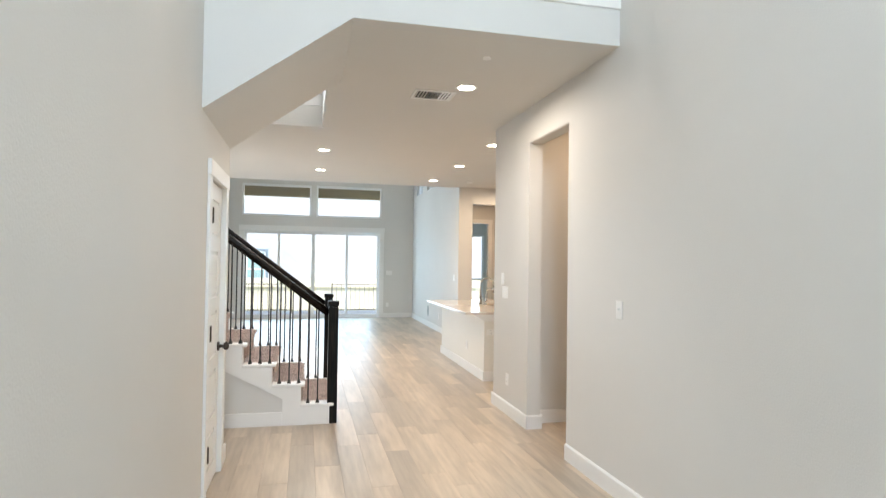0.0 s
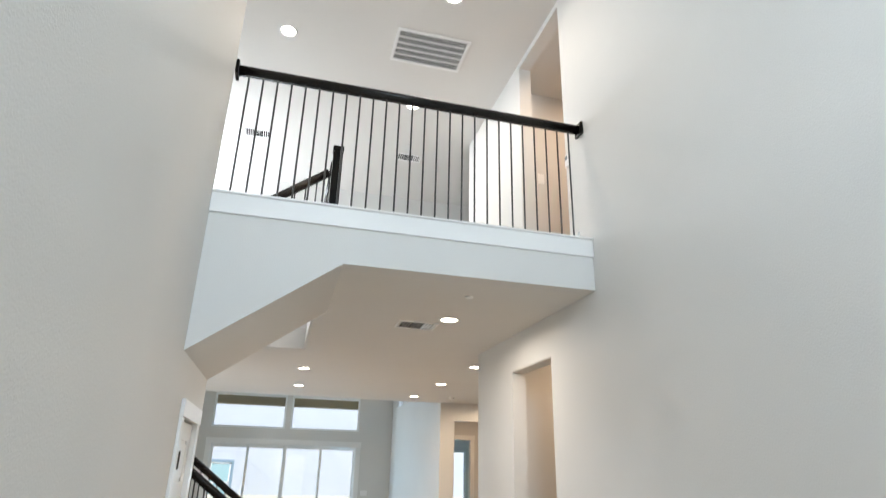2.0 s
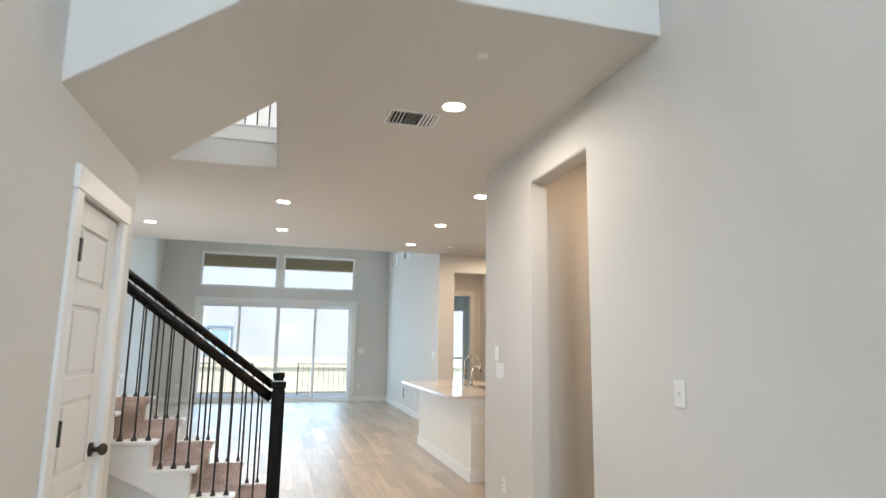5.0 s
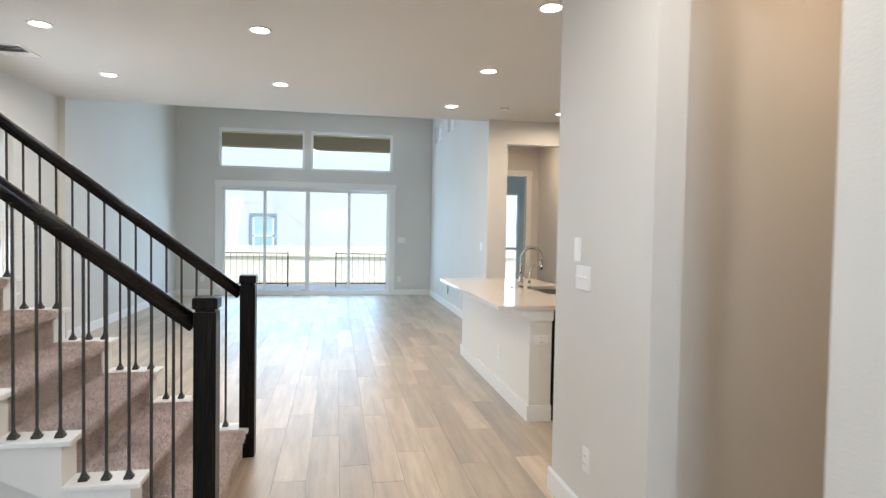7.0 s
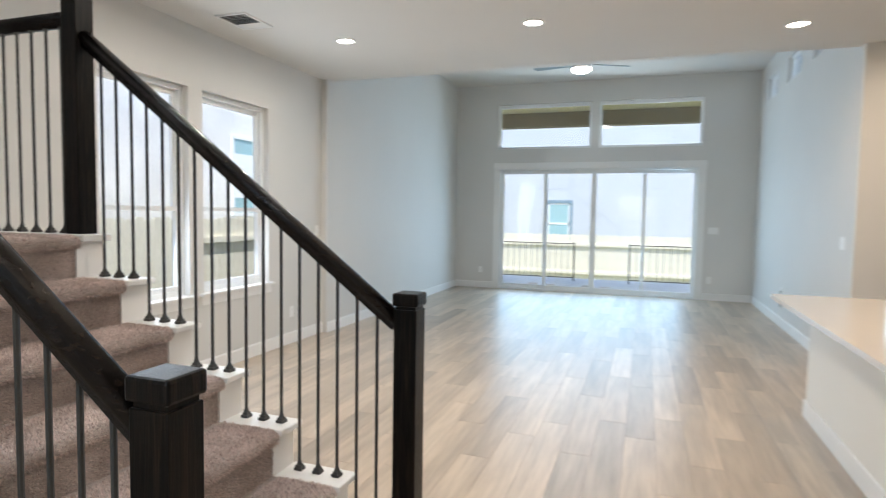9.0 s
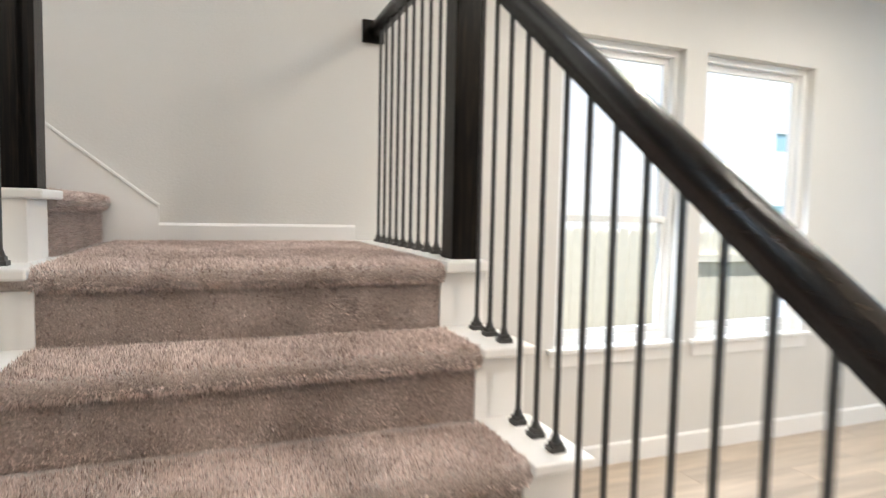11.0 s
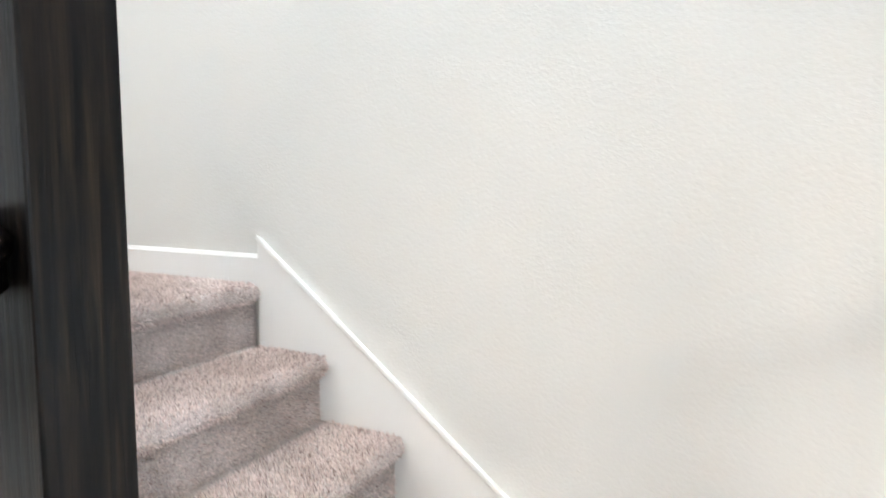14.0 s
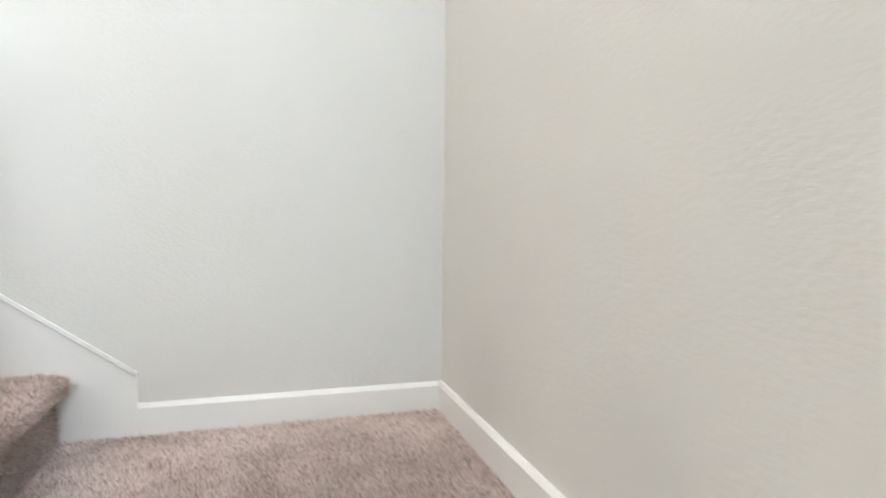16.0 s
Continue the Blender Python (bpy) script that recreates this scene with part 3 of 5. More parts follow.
# ---- windows ----
def sliding_door():
    x0, x1, z0, z1 = SLD
    w = thing("window_1", (0, 0, 0), "white four-panel sliding glass patio door, closed", "sliding door", kind="structure")
    t = 0.115
    for a, b in ((x0 - t, x0), (x1, x1 + t)):
        part("casing_leg", boxed(a, b, YG - 0.02, YG, 0, z1, bev=0.003), TRIM, w)
    part("casing_head", boxed(x0 - t - 0.012, x1 + t + 0.012, YG - 0.026, YG, z1, z1 + 0.12, bev=0.003), TRIM, w)
    f = bmesh.new()
    box(f, x0, x0 + 0.02, YG, YG + 0.14, 0.03, z1)
    box(f, x1 - 0.02, x1, YG, YG + 0.14, 0.03, z1)
    box(f, x0, x1, YG, YG + 0.14, z1 - 0.03, z1 - 0.0005)
    box(f, x0, x1, YG, YG + 0.14, 0.0, 0.03)
    part("window_frame", f, VINYL, w)
    m = (x0 + x1) / 2
    xs = [x0 + 0.02, -0.196, m, 1.587, x1 - 0.02]
    for i in range(4):
        y = YG + (0.085 if i in (0, 3) else 0.035)
        a, b = xs[i] - (0.03 if i == 1 else 0), xs[i + 1] + (0.03 if i == 2 else 0)
        a, b = (a, b) if i in (1, 2) else (xs[i], xs[i + 1] + 0.03) if i == 0 else (xs[i] - 0.03, xs[i + 1])
        s = 0.045
        p = bmesh.new()
        box(p, a, a + s, y, y + 0.04, 0.031, z1 - 0.031, 0.003)
        box(p, b - s, b, y, y + 0.04, 0.031, z1 - 0.031, 0.003)
        box(p, a + s, b - s, y, y + 0.04, 0.031, 0.031 + 0.07, 0.003)
        box(p, a + s, b - s, y, y + 0.04, z1 - 0.031 - 0.06, z1 - 0.031, 0.003)
        sash = part("sash", p, VINYL, w)
        pane = part("pane", boxed(a + s - 0.005, b - s + 0.005, y + 0.017, y + 0.023, 0.09, z1 - 0.08), GLASS, sash)
        pane.visible_shadow = False
    for dx in (-0.045, 0.045):
        h = bmesh.new()
        tube(h, [(m + dx, YG + 0.03, 0.95), (m + dx, YG + 0.0, 0.97), (m + dx, YG + 0.0, 1.17), (m + dx, YG + 0.03, 1.19)], 0.008, 8)
        part("handle", h, VINYL, w)


def transom(name, q):
    x0, x1, z0, z1 = q
    w = thing(name, (0, 0, 0), "wide white-framed transom window over the patio door", "window", kind="structure")
    f = bmesh.new()
    y = YG + 0.05
    for r in ((x0, x0 + 0.045, z0, z1), (x1 - 0.045, x1, z0, z1), (x0 + 0.045, x1 - 0.045, z0, z0 + 0.045), (x0 + 0.045, x1 - 0.045, z1 - 0.045, z1)):
        box(f, r[0], r[1], y, y + 0.07, r[2], r[3], 0.004)
    part("window_frame", f, VINYL, w)
    part("window_sill", boxed(x0, x1, YG - 0.004, y, z0 - 0.004, z0 + 0.008), TRIM, w)
    g = bmesh.new()
    box(g, x0 + 0.045, x1 - 0.045, y + 0.02, y + 0.05, z1 - 0.065, z1 - 0.045)
    part("glazing_bead", g, VINYL, w)
    p = part("pane", boxed(x0 + 0.04, x1 - 0.04, y + 0.03, y + 0.036, z0 + 0.04, z1 - 0.04), GLASS, w)
    p.visible_shadow = False


def hung_window(name, ys):
    y0, y1 = ys
    z0, z1 = WZ
    w = thing(name, (0, 0, 0), "tall white single-hung window with a painted sill", "window", kind="structure")
    x = XW - 0.12
    zm = 1.46
    f = bmesh.new()
    for r in ((y0, y0 + 0.04, z0, z1), (y1 - 0.04, y1, z0, z1), (y0 + 0.04, y1 - 0.04, z0, z0 + 0.05), (y0 + 0.04, y1 - 0.04, z1 - 0.04, z1)):
        box(f, x - 0.03, x + 0.06, r[0], r[1], r[2], r[3], 0.003)
    part("window_frame", f, VINYL, w)
    for k, (a, b, dx) in enumerate(((z0 + 0.05, zm + 0.02, 0.03), (zm - 0.02, z1 - 0.04, 0.0))):
        s = bmesh.new()
        for r in ((y0 + 0.04, y0 + 0.075, a, b), (y1 - 0.075, y1 - 0.04, a, b), (y0 + 0.075, y1 - 0.075, a, a + 0.04), (y0 + 0.075, y1 - 0.075, b - 0.04, b)):
            box(s, x + dx - 0.012, x + dx + 0.018, r[0], r[1], r[2], r[3], 0.002)
        sash = part("sash", s, VINYL, w)
        p = part("pane", boxed(x + dx, x + dx + 0.005, y0 + 0.07, y1 - 0.07, a + 0.035, b - 0.035), GLASS, sash)
        p.visible_shadow = False
    part("window_sill", boxed(XW - 0.06, XW + 0.045, y0 - 0.05, y1 + 0.05, z0 - 0.02, z0 + 0.005, bev=0.004), TRIM, w)
    part("window_apron", boxed(XW, XW + 0.014, y0 - 0.03, y1 + 0.03, z0 - 0.1, z0 - 0.021, bev=0.002), TRIM, w)


def high_window(name, q):
    y0, y1, z0, z1 = q
    w = thing(name, (0, 0, 0), "small white-framed window high on the great room wall", "window", kind="structure")
    x = XG2 + 0.055
    f = bmesh.new()
    for r in ((y0, y0 + 0.035, z0, z1), (y1 - 0.035, y1, z0, z1), (y0 + 0.035, y1 - 0.035, z0, z0 + 0.035), (y0 + 0.035, y1 - 0.035, z1 - 0.035, z1)):
        box(f, x, x + 0.05, r[0], r[1], r[2], r[3], 0.003)
    part("window_frame", f, VINYL, w)
    part("window_sill", boxed(XG2 - 0.006, x, y0 + 0.002, y1 - 0.002, z0, z0 + 0.01, bev=0.002), TRIM, w)
    p = part("pane", boxed(x + 0.02, x + 0.026, y0 + 0.03, y1 - 0.03, z0 + 0.03, z1 - 0.03), GLASS, w)
    p.visible_shadow = False


sliding_door()
for k, q in enumerate(HIGH):
    high_window("window_%d" % (7 + k), q)
transom("window_2", T1)
transom("window_3", T2)
hung_window("window_4", W1)
hung_window("window_5", W2)
bw = thing("window_6", (0, 0, 0), "white-framed bedroom window", "window", kind="structure")
f = bmesh.new()
for q in ((4.45, 4.50, 0.35, 2.3), (5.24, 5.29, 0.35, 2.3), (4.50, 5.24, 0.35, 0.40), (4.50, 5.24, 2.25, 2.3), (4.50, 5.24, 1.05, 1.10)):
    box(f, q[0], q[1], 15.42, 15.48, q[2], q[3])
part("window_frame", f, VINYL, bw)


# ---- staircase ----
def nose_x(i):
    return 1.045 - TR * i


def carpet_step(name, u0, u1, n, z, tread, direction, parent, riser=R):
    """One carpeted step: riser face and tread with a rounded nose. n: where the nose stands, direction: 'x-', 'y-' or 'x+' is the way up."""
    bm = bmesh.new()
    s = {"x-": -1, "y-": -1, "x+": 1}[direction]
    over = 0.032
    pts = [(0 + over, -riser), (over, -0.055), (over - 0.012, -0.048)]
    for k in range(9):
        a = -math.pi / 2 - k / 8 * math.pi
        pts.append((0.024 + math.cos(a) * 0.024, -0.024 + math.sin(a) * 0.024))
    pts += [(tread + over, 0.0), (tread + over, -riser)]
    prof = [(n + s * u, z + w) for u, w in pts]
    prism(bm, prof, "y" if direction[0] == "x" else "x", u0, u1)
    ob = part(name, bm, CARPET, parent)
    return ob


stair = thing("staircase", (0, 0, 0), "white-skirted staircase with taupe carpeted steps and landings", "staircase", kind="structure")
CY0, CY1 = 5.755, 6.785
for i in range(1, 7):
    carpet_step("step", CY0, CY1, nose_x(i), i * R, TR, "x-", stair)
# lower landing
bm = bmesh.new()
n7 = nose_x(7)
pts = [(n7 - 0.032, L1 - R), (n7 - 0.032, L1 - 0.055), (n7 - 0.02, L1 - 0.048)]
for k in range(9):
    a = -math.pi / 2 + k / 8 * math.pi
    pts.append((n7 - 0.024 + math.cos(a) * 0.024, L1 - 0.024 + math.sin(a) * 0.024))
pts += [(XW, L1), (XW, L1 - R)]
prism(bm, pts, "y", CY0 - 0.06, CY1)
part("landing", bm, CARPET, stair)
NY2 = [5.739, 5.482, 5.230, 4.979]
for k in range(3):
    carpet_step("step", XW, -1.165, NY2[k], (8 + k) * R, NY2[k] - NY2[k + 1], "y-", stair)
bm = bmesh.new()
pts = [(NY2[3] - 0.032, L2 - R), (NY2[3] - 0.032, L2 - 0.055), (NY2[3] - 0.02, L2 - 0.048)]
for k in range(9):
    a = -math.pi / 2 + k / 8 * math.pi
    pts.append((NY2[3] - 0.024 + math.cos(a) * 0.024, L2 - 0.024 + math.sin(a) * 0.024))
pts += [(YB, L2), (YB, L2 - R)]
prism(bm, pts, "x", XW, -0.94)
part("landing", bm, CARPET, stair)
NX3 = [-0.967 + TR * k for k in range(7)]
for k in range(6):
    carpet_step("step", YB, 4.60, NX3[k], (12 + k) * R, TR, "x+", stair)

# stringers with a white cap at each step under the balusters
for side, (ya, yb, out) in enumerate(((5.61, 5.757, -1), (6.783, 6.935, 1))):
    face = YN if side == 0 else YFAR
    s = bmesh.new()
    pts = [(nose_x(1) - 0.02, 0)]
    for i in range(1, 8):
        pts += [(nose_x(i) - 0.022, (i - 1) * R if i > 1 else 0.0), (nose_x(i) - 0.022, i * R - 0.022)]
    pts = pts[1:]
    low = [(-1.02, L1 - 0.022), (-1.02, L1 - R * 1.9), (0.33, 0.245), (0.33, 0.0)]
    prism(s, pts + low, "y", *sorted((face, face - out * 0.142)))
    st = part("stringer", s, TRIM, stair)
    for i in range(1, 7):
        e0, e1 = nose_x(i + 1) - 0.022, nose_x(i) + 0.015
        part("tread_cap", boxed(e0, e1, ya, yb, i * R - 0.022, i * R + 0.004, bev=0.006), TRIM, st)
    # grey spandrel panel set back behind the skirt, with its baseboard
    p = bmesh.new()
    prism(p, [(-1.02, 0), (0.36, 0), (0.36, 0.28), (-1.02, L1 - R * 1.8)], "y", *sorted((face - out * 0.014, face - out * 0.11)))
    part("spandrel", p, WALL, stair, "greige spandrel panel under the stair")
    b = bmesh.new()
    box(b, -1.02, 0.329, *sorted((face - out * 0.013, face + out * 0.002)), 0, 0.125, 0.002)
    part("spandrel_baseboard", b, TRIM, stair)

# landing edge cap with end block, far side
part("landing_cap", boxed(XW, n7 + 0.015, 6.783, 6.935, L1 - 0.022, L1 + 0.012, bev=0.006), TRIM, stair)
part("landing_fascia", boxed(XW, n7 - 0.04, 6.80, 6.917, L1 - 0.30, L1 - 0.024), TRIM, stair)
b = bmesh.new()
box(b, XW, n7 - 0.03, 5.62, 6.80, L1 - R - 0.03, L1 - R + 0.0)
part("landing_base", b, WALL, stair)
# second flight: open side with caps
part("landing_cap", boxed(-1.165, n7 + 0.015, 5.61, 5.757, L1 - 0.022, L1 + 0.006, bev=0.006), TRIM, stair)
for k in range(3):
    z = (8 + k) * R
    y1, y0 = NY2[k] - 0.022, NY2[k + 1] - 0.022
    part("side_block", boxed(-1.155, -0.965, y0, y1, L1 - 0.2 + k * R * 0.9, z - 0.022, bev=0.003), TRIM, stair)
    part("tread_cap", boxed(-1.167, -0.95, y0, y1 + 0.037, z - 0.022, z + 0.004, bev=0.006), TRIM, stair)
part("side_block", boxed(-1.155, -0.965, 4.64, NY2[3] - 0.022, L2 - 0.4, L2 - 0.022, bev=0.003), TRIM, stair)
part("landing_cap", boxed(-1.167, -0.93, 4.60, NY2[3] + 0.015, L2 - 0.022, L2 + 0.006, bev=0.006), TRIM, stair)
# third flight's open side
for k in range(6):
    z = (12 + k) * R
    part("tread_cap", boxed(NX3[k] - 0.015, NX3[k + 1] + 0.022, 4.60, 4.752, z - 0.022, z + 0.004, bev=0.006), TRIM, stair)
s = bmesh.new()
pts = []
for k in range(6):
    z = (12 + k) * R
    pts += [(NX3[k] + 0.022, z - R if k else z - R - 0.02), (NX3[k] + 0.022, z - 0.022)]
pts += [(0.68, 17 * R - 0.022), (0.68, H + 0.02), (XL - 0.9, 2.43 - 0.9 * 0.724)]
prism(s, pts, "y", 4.62, 4.738)
part("stringer", s, TRIM, stair)


# skirts on the walls
def skirt(pts, axis, a0, a1):
    bm = bmesh.new()
    prism(bm, pts, axis, a0, a1)
    return part("wall_skirt", bm, TRIM, stair)


# along the window wall, up the second flight
ys, ye = 5.925, 4.974
zs, ze = 1.482, 2.225
skirt([(ys, L1 - 0.02), (ys, zs), (ye, ze), (ye, L2 - 0.1), (ye, L1 - 0.02)], "x", XW, XW + 0.016)
bm = bmesh.new()
bar(bm, (XW + 0.0195, ys, zs - 0.0), (XW + 0.0195, ye, ze - 0.0), 0.007, 0.014, 0.003)
part("skirt_bead", bm, TRIM, stair)
baseboard("baseboard", XW, ys, XW, 6.783, 1, 0, L1 - 0.02, 0.105)
baseboard("baseboard", XW, YB, XW, ye, 1, 0, L2 - 0.02, 0.114)
baseboard("baseboard", XW + 0.015, YB, -1.132, YB, 0, 1, L2 - 0.02, 0.114)
skirt([(-1.132, L2 - 0.02), (-1.132, 2.262), (0.6, 2.262 + 1.732 * 0.716), (0.6, 3.1), (-0.9, L2 - 0.02)], "y", YB, YB + 0.016)
bm = bmesh.new()
bar(bm, (-1.132, YB + 0.0195, 2.262), (XL - 0.12, YB + 0.0195, 2.262 + (XL - 0.12 + 1.132) * 0.716), 0.007, 0.014, 0.003)
part("skirt_bead", bm, TRIM, stair)


# ---- railings ----
def newel(parent, x, y, z0, z1, cap=True, s=0.092):
    bm = bmesh.new()
    box(bm, x - s / 2, x + s / 2, y - s / 2, y + s / 2, z0, z1 - 0.062, 0.003)
    n = part("newel_post", bm, ESPRESSO, parent, "square espresso-stained newel post")
    if cap:
        c = bmesh.new()
        box(c, x - s / 2 + 0.006, x + s / 2 - 0.006, y - s / 2 + 0.006, y + s / 2 - 0.006, z1 - 0.063, z1 - 0.05)
        box(c, x - s / 2 - 0.006, x + s / 2 + 0.006, y - s / 2 - 0.006, y + s / 2 + 0.006, z1 - 0.05, z1, 0.008)
        part("newel_cap", c, ESPRESSO, n)
    return n


def handrail(parent, a, b):
    """Moulded rail: rounded top over a narrower fillet."""
    bm = bmesh.new()
    a, b = Vector(a), Vector(b)
    d = (b - a).normalized()
    side = d.cross(Vector((0, 0, 1))).normalized()
    up = side.cross(d).normalized()
    prof = [(-0.019, -0.034), (0.019, -0.034), (0.019, -0.016), (0.030, -0.008), (0.033, 0.006), (0.031, 0.018), (0.024, 0.028), (0.012, 0.034),
            (-0.012, 0.034), (-0.024, 0.028), (-0.031, 0.018), (-0.033, 0.006), (-0.030, -0.008), (-0.019, -0.016)]
    rings = [[bm.verts.new(p + side * u + up * w) for u, w in prof] for p in (a, b)]
    fs = [bm.faces.new(rings[0]), bm.faces.new(rings[1][::-1])]
    n = len(prof)
    for i in range(n):
        j = (i + 1) % n
        f = bm.faces.new((rings[0][i], rings[1][i], rings[1][j], rings[0][j]))
        f.smooth = True
        fs.append(f)
    bmesh.ops.recalc_face_normals(bm, faces=fs)
    return part("handrail", bm, ESPRESSO_X, parent, "moulded espresso-stained handrail")


BALUSTERS = {}


def baluster(parent, x, y, z0, z1, shoe=True, w=0.0135):
    key = (round(z1 - z0, 3), shoe)
    if key not in BALUSTERS:
        h = z1 - z0
        bm = bmesh.new()
        cyl(bm, (0, 0, h / 2), w / 2, h, "z", 8)
        if shoe:
            for za, zb, k in ((0, 0.012, 0.017), (0.012, 0.022, 0.0125)):
                box(bm, -k, k, -k, k, za, zb)
            cyl(bm, (0, 0, 0.03), 0.0125, 0.016, "z", 8, 0.008)
            cyl(bm, (0, 0, h - 0.004), 0.0075, 0.024, "z", 8, 0.013)
        me = mesh_of("baluster", bm)
        me.materials.append(IRON)
        BALUSTERS[key] = me
    ob = new("baluster", BALUSTERS[key])
    ob.location = (x, y, z0)
    ob.parent = parent
    return ob


def railing(name, label):
    return thing(name, (0, 0, 0), label, "railing")


def rosette(parent, c, axis):
    bm = bmesh.new()
    x, y, z = c
    if axis == "y":
        box(bm, x - 0.054, x + 0.054, y - 0.011, y + 0.011, z - 0.054, z + 0.054, 0.006)
    else:
        box(bm, x - 0.011, x + 0.011, y - 0.054, y + 0.054, z - 0.054, z + 0.054, 0.006)
    part("rosette", bm, ESPRESSO, parent, "square espresso wall rosette")


def flight_rail(label, y, yn, xe, dy):
    """Rail of the first flight between its low newel and the landing's."""
    g = railing("stair_railing", label)
    newel(g, 0.783, yn, 0, 1.155)
    a = Vector((0.783 - 0.046, y, 1.035))
    slope = 0.757
    top = Vector((xe, y + dy, 1.035 + (0.737 - xe) * slope))
    handrail(g, a, top)
    for i in range(1, 7):
        xs = (nose_x(i) - 0.045, nose_x(i) - 0.133, nose_x(i) - 0.221) if i > 1 else (nose_x(1) - 0.133, nose_x(1) - 0.221)
        for x in xs:
            zr = 1.035 + (0.737 - x) * slope - 0.036
            baluster(g, x, y, i * R + 0.004, zr)
    return g


g = flight_rail("espresso handrail with thin black iron balusters beside the stairs", 6.868, 6.868, -0.86, 0.0)
newel(g, -0.905, 6.872, L1 + 0.012, 2.62)
g2 = flight_rail("espresso handrail with thin black iron balusters beside the stairs", 5.668, 5.668, -0.966, 0.02)
newel(g2, -1.008, 5.697, 8 * R + 0.004, 2.63, s=0.085)
baluster(g2, -0.887, 5.68, L1 + 0.006, 2.236)
# landing rail to the wall
g = railing("landing_railing", "level espresso landing rail with black iron balusters")
handrail(g, (-0.951, 6.868, 2.335), (XW + 0.022, 6.868, 2.335))
rosette(g, (XW + 0.011, 6.862, 2.335), "x")
for k in range(10):
    baluster(g, -0.997 - k * 0.0972, 6.862, L1 + 0.012, 2.30)
# second flight rail
g = railing("stair_railing", "espresso handrail with black iron balusters on the second flight")
newel(g, -1.02, 4.68, L2 + 0.006, 3.35)
handrail(g, (-1.012, 5.655, 2.42), (-1.02, 4.726, 2.42 + 0.919 * 0.74))
for k in range(3):
    for d in (0.045, 0.128, 0.211) if k else (0.155, 0.23):
        y = NY2[k] - d
        baluster(g, -1.015, y, (8 + k) * R + 0.004, 2.42 + (5.645 - y) * 0.74 - 0.04)
# third flight rail and stairwell rail
g = railing("stair_railing", "espresso handrail with black iron balusters on the upper flight")
slope = R / TR
handrail(g, (-1.02 + 0.046, 4.68, 3.02), (0.71 - 0.046, 4.68, 3.02 + 1.70 * slope))
for k in range(6):
    for d in (0.045, 0.133, 0.221):
        x = NX3[k] + d
        baluster(g, x, 4.68, (12 + k) * R + 0.004, 3.02 + (x + 1.039) * slope - 0.04)
newel(g, 0.73, 4.68, FLOOR2, 4.50, s=0.085)
g = railing("stairwell_railing", "level espresso railing with black balusters round the stairwell")
newel(g, 0.71, 6.56, FLOOR2 + 0.02, 4.50)
handrail(g, (0.71, 4.73, 4.36), (0.71, 6.51, 4.36))
handrail(g, (0.664, 6.56, 4.36), (-0.45, 6.56, 4.36))
for k in range(16):
    baluster(g, 0.71, 4.83 + k * 0.105, FLOOR2 + 0.02, 4.325, False)
for k in range(10):
    baluster(g, 0.56 - k * 0.105, 6.56, FLOOR2 + 0.02, 4.325, False)
# balcony rail over the foyer
g = railing("balcony_railing", "level espresso balcony rail with slim black iron balusters")
YR = YF + 0.06
handrail(g, (XL + 0.02, YR, 4.345), (XR - 0.02, YR, 4.345))
rosette(g, (XL + 0.011, YR, 4.345), "x")
rosette(g, (XR - 0.011, YR, 4.345), "x")
for k in range(26):
    baluster(g, 0.022 + k * 0.0964, YR, 3.392, 4.312, False)


# ---- ceiling fixtures ----
def can_light(x, y, z, energy=13, tone=WARM):
    t = thing("recessed_light", (x, y, z), "lit round white recessed ceiling light", "ceiling light", "recessed ceiling lights")
    ring = bmesh.new()
    n, prof = 32, [(0.092, 0.0), (0.092, -0.006), (0.086, -0.009), (0.070, -0.006), (0.068, 0.0)]
    rings = [[ring.verts.new((r * math.cos(k * math.tau / n), r * math.sin(k * math.tau / n), h)) for k in range(n)] for r, h in prof]
    for a, b in zip(rings, rings[1:]):
        for k in range(n):
            ring.faces.new((a[k], a[(k + 1) % n], b[(k + 1) % n], b[k]))
    bmesh.ops.recalc_face_normals(ring, faces=ring.faces)
    part("trim_ring", ring, TRIM, t, smooth=True)
    lens = bmesh.new()
    bmesh.ops.create_circle(lens, cap_ends=True, segments=32, radius=0.0695, matrix=Matrix.Translation((0, 0, -0.004)) @ pose(0, 0, 0, 180, 0, 0))
    part("lens", lens, LAMPGLOW, t, "glowing warm lens")
    area_lamp("can_lamp", (x, y, z - 0.02), (x, y, 0), 0.13, 0.13, energy, tone, True)


CAN_W = 4.3
for x, y in ((1.797, 4.67), (0.72, 7.83), (0.715, 9.58), (-0.95, 8.08), (-1.0, 9.61), (2.76, 6.89), (2.755, 8.54), (2.714, 10.20), (4.2, 10.3), (4.2, 8.5)):
    can_light(x, y, H, 2.5 if x > 2.5 else 2.4 if x < -0.5 else CAN_W, KITCHEN if x > 2.5 else WARM)
for x, y in ((1.611, 4.032), (0.134, 4.94), (1.616, 5.83)):
    can_light(x, y, H2, 3.9 if x > 1 else 1.3)
can_light(3.35, 4.6, H, 2.0, (1.0, 0.66, 0.38))
# upper side room: added to warm its walls, no fixture is seen there
can_light(3.3, 4.25, 5.85, 3.8, (1.0, 0.70, 0.48))
can_light(4.3, 12.0, H, 2.2, (1.0, 0.70, 0.46))


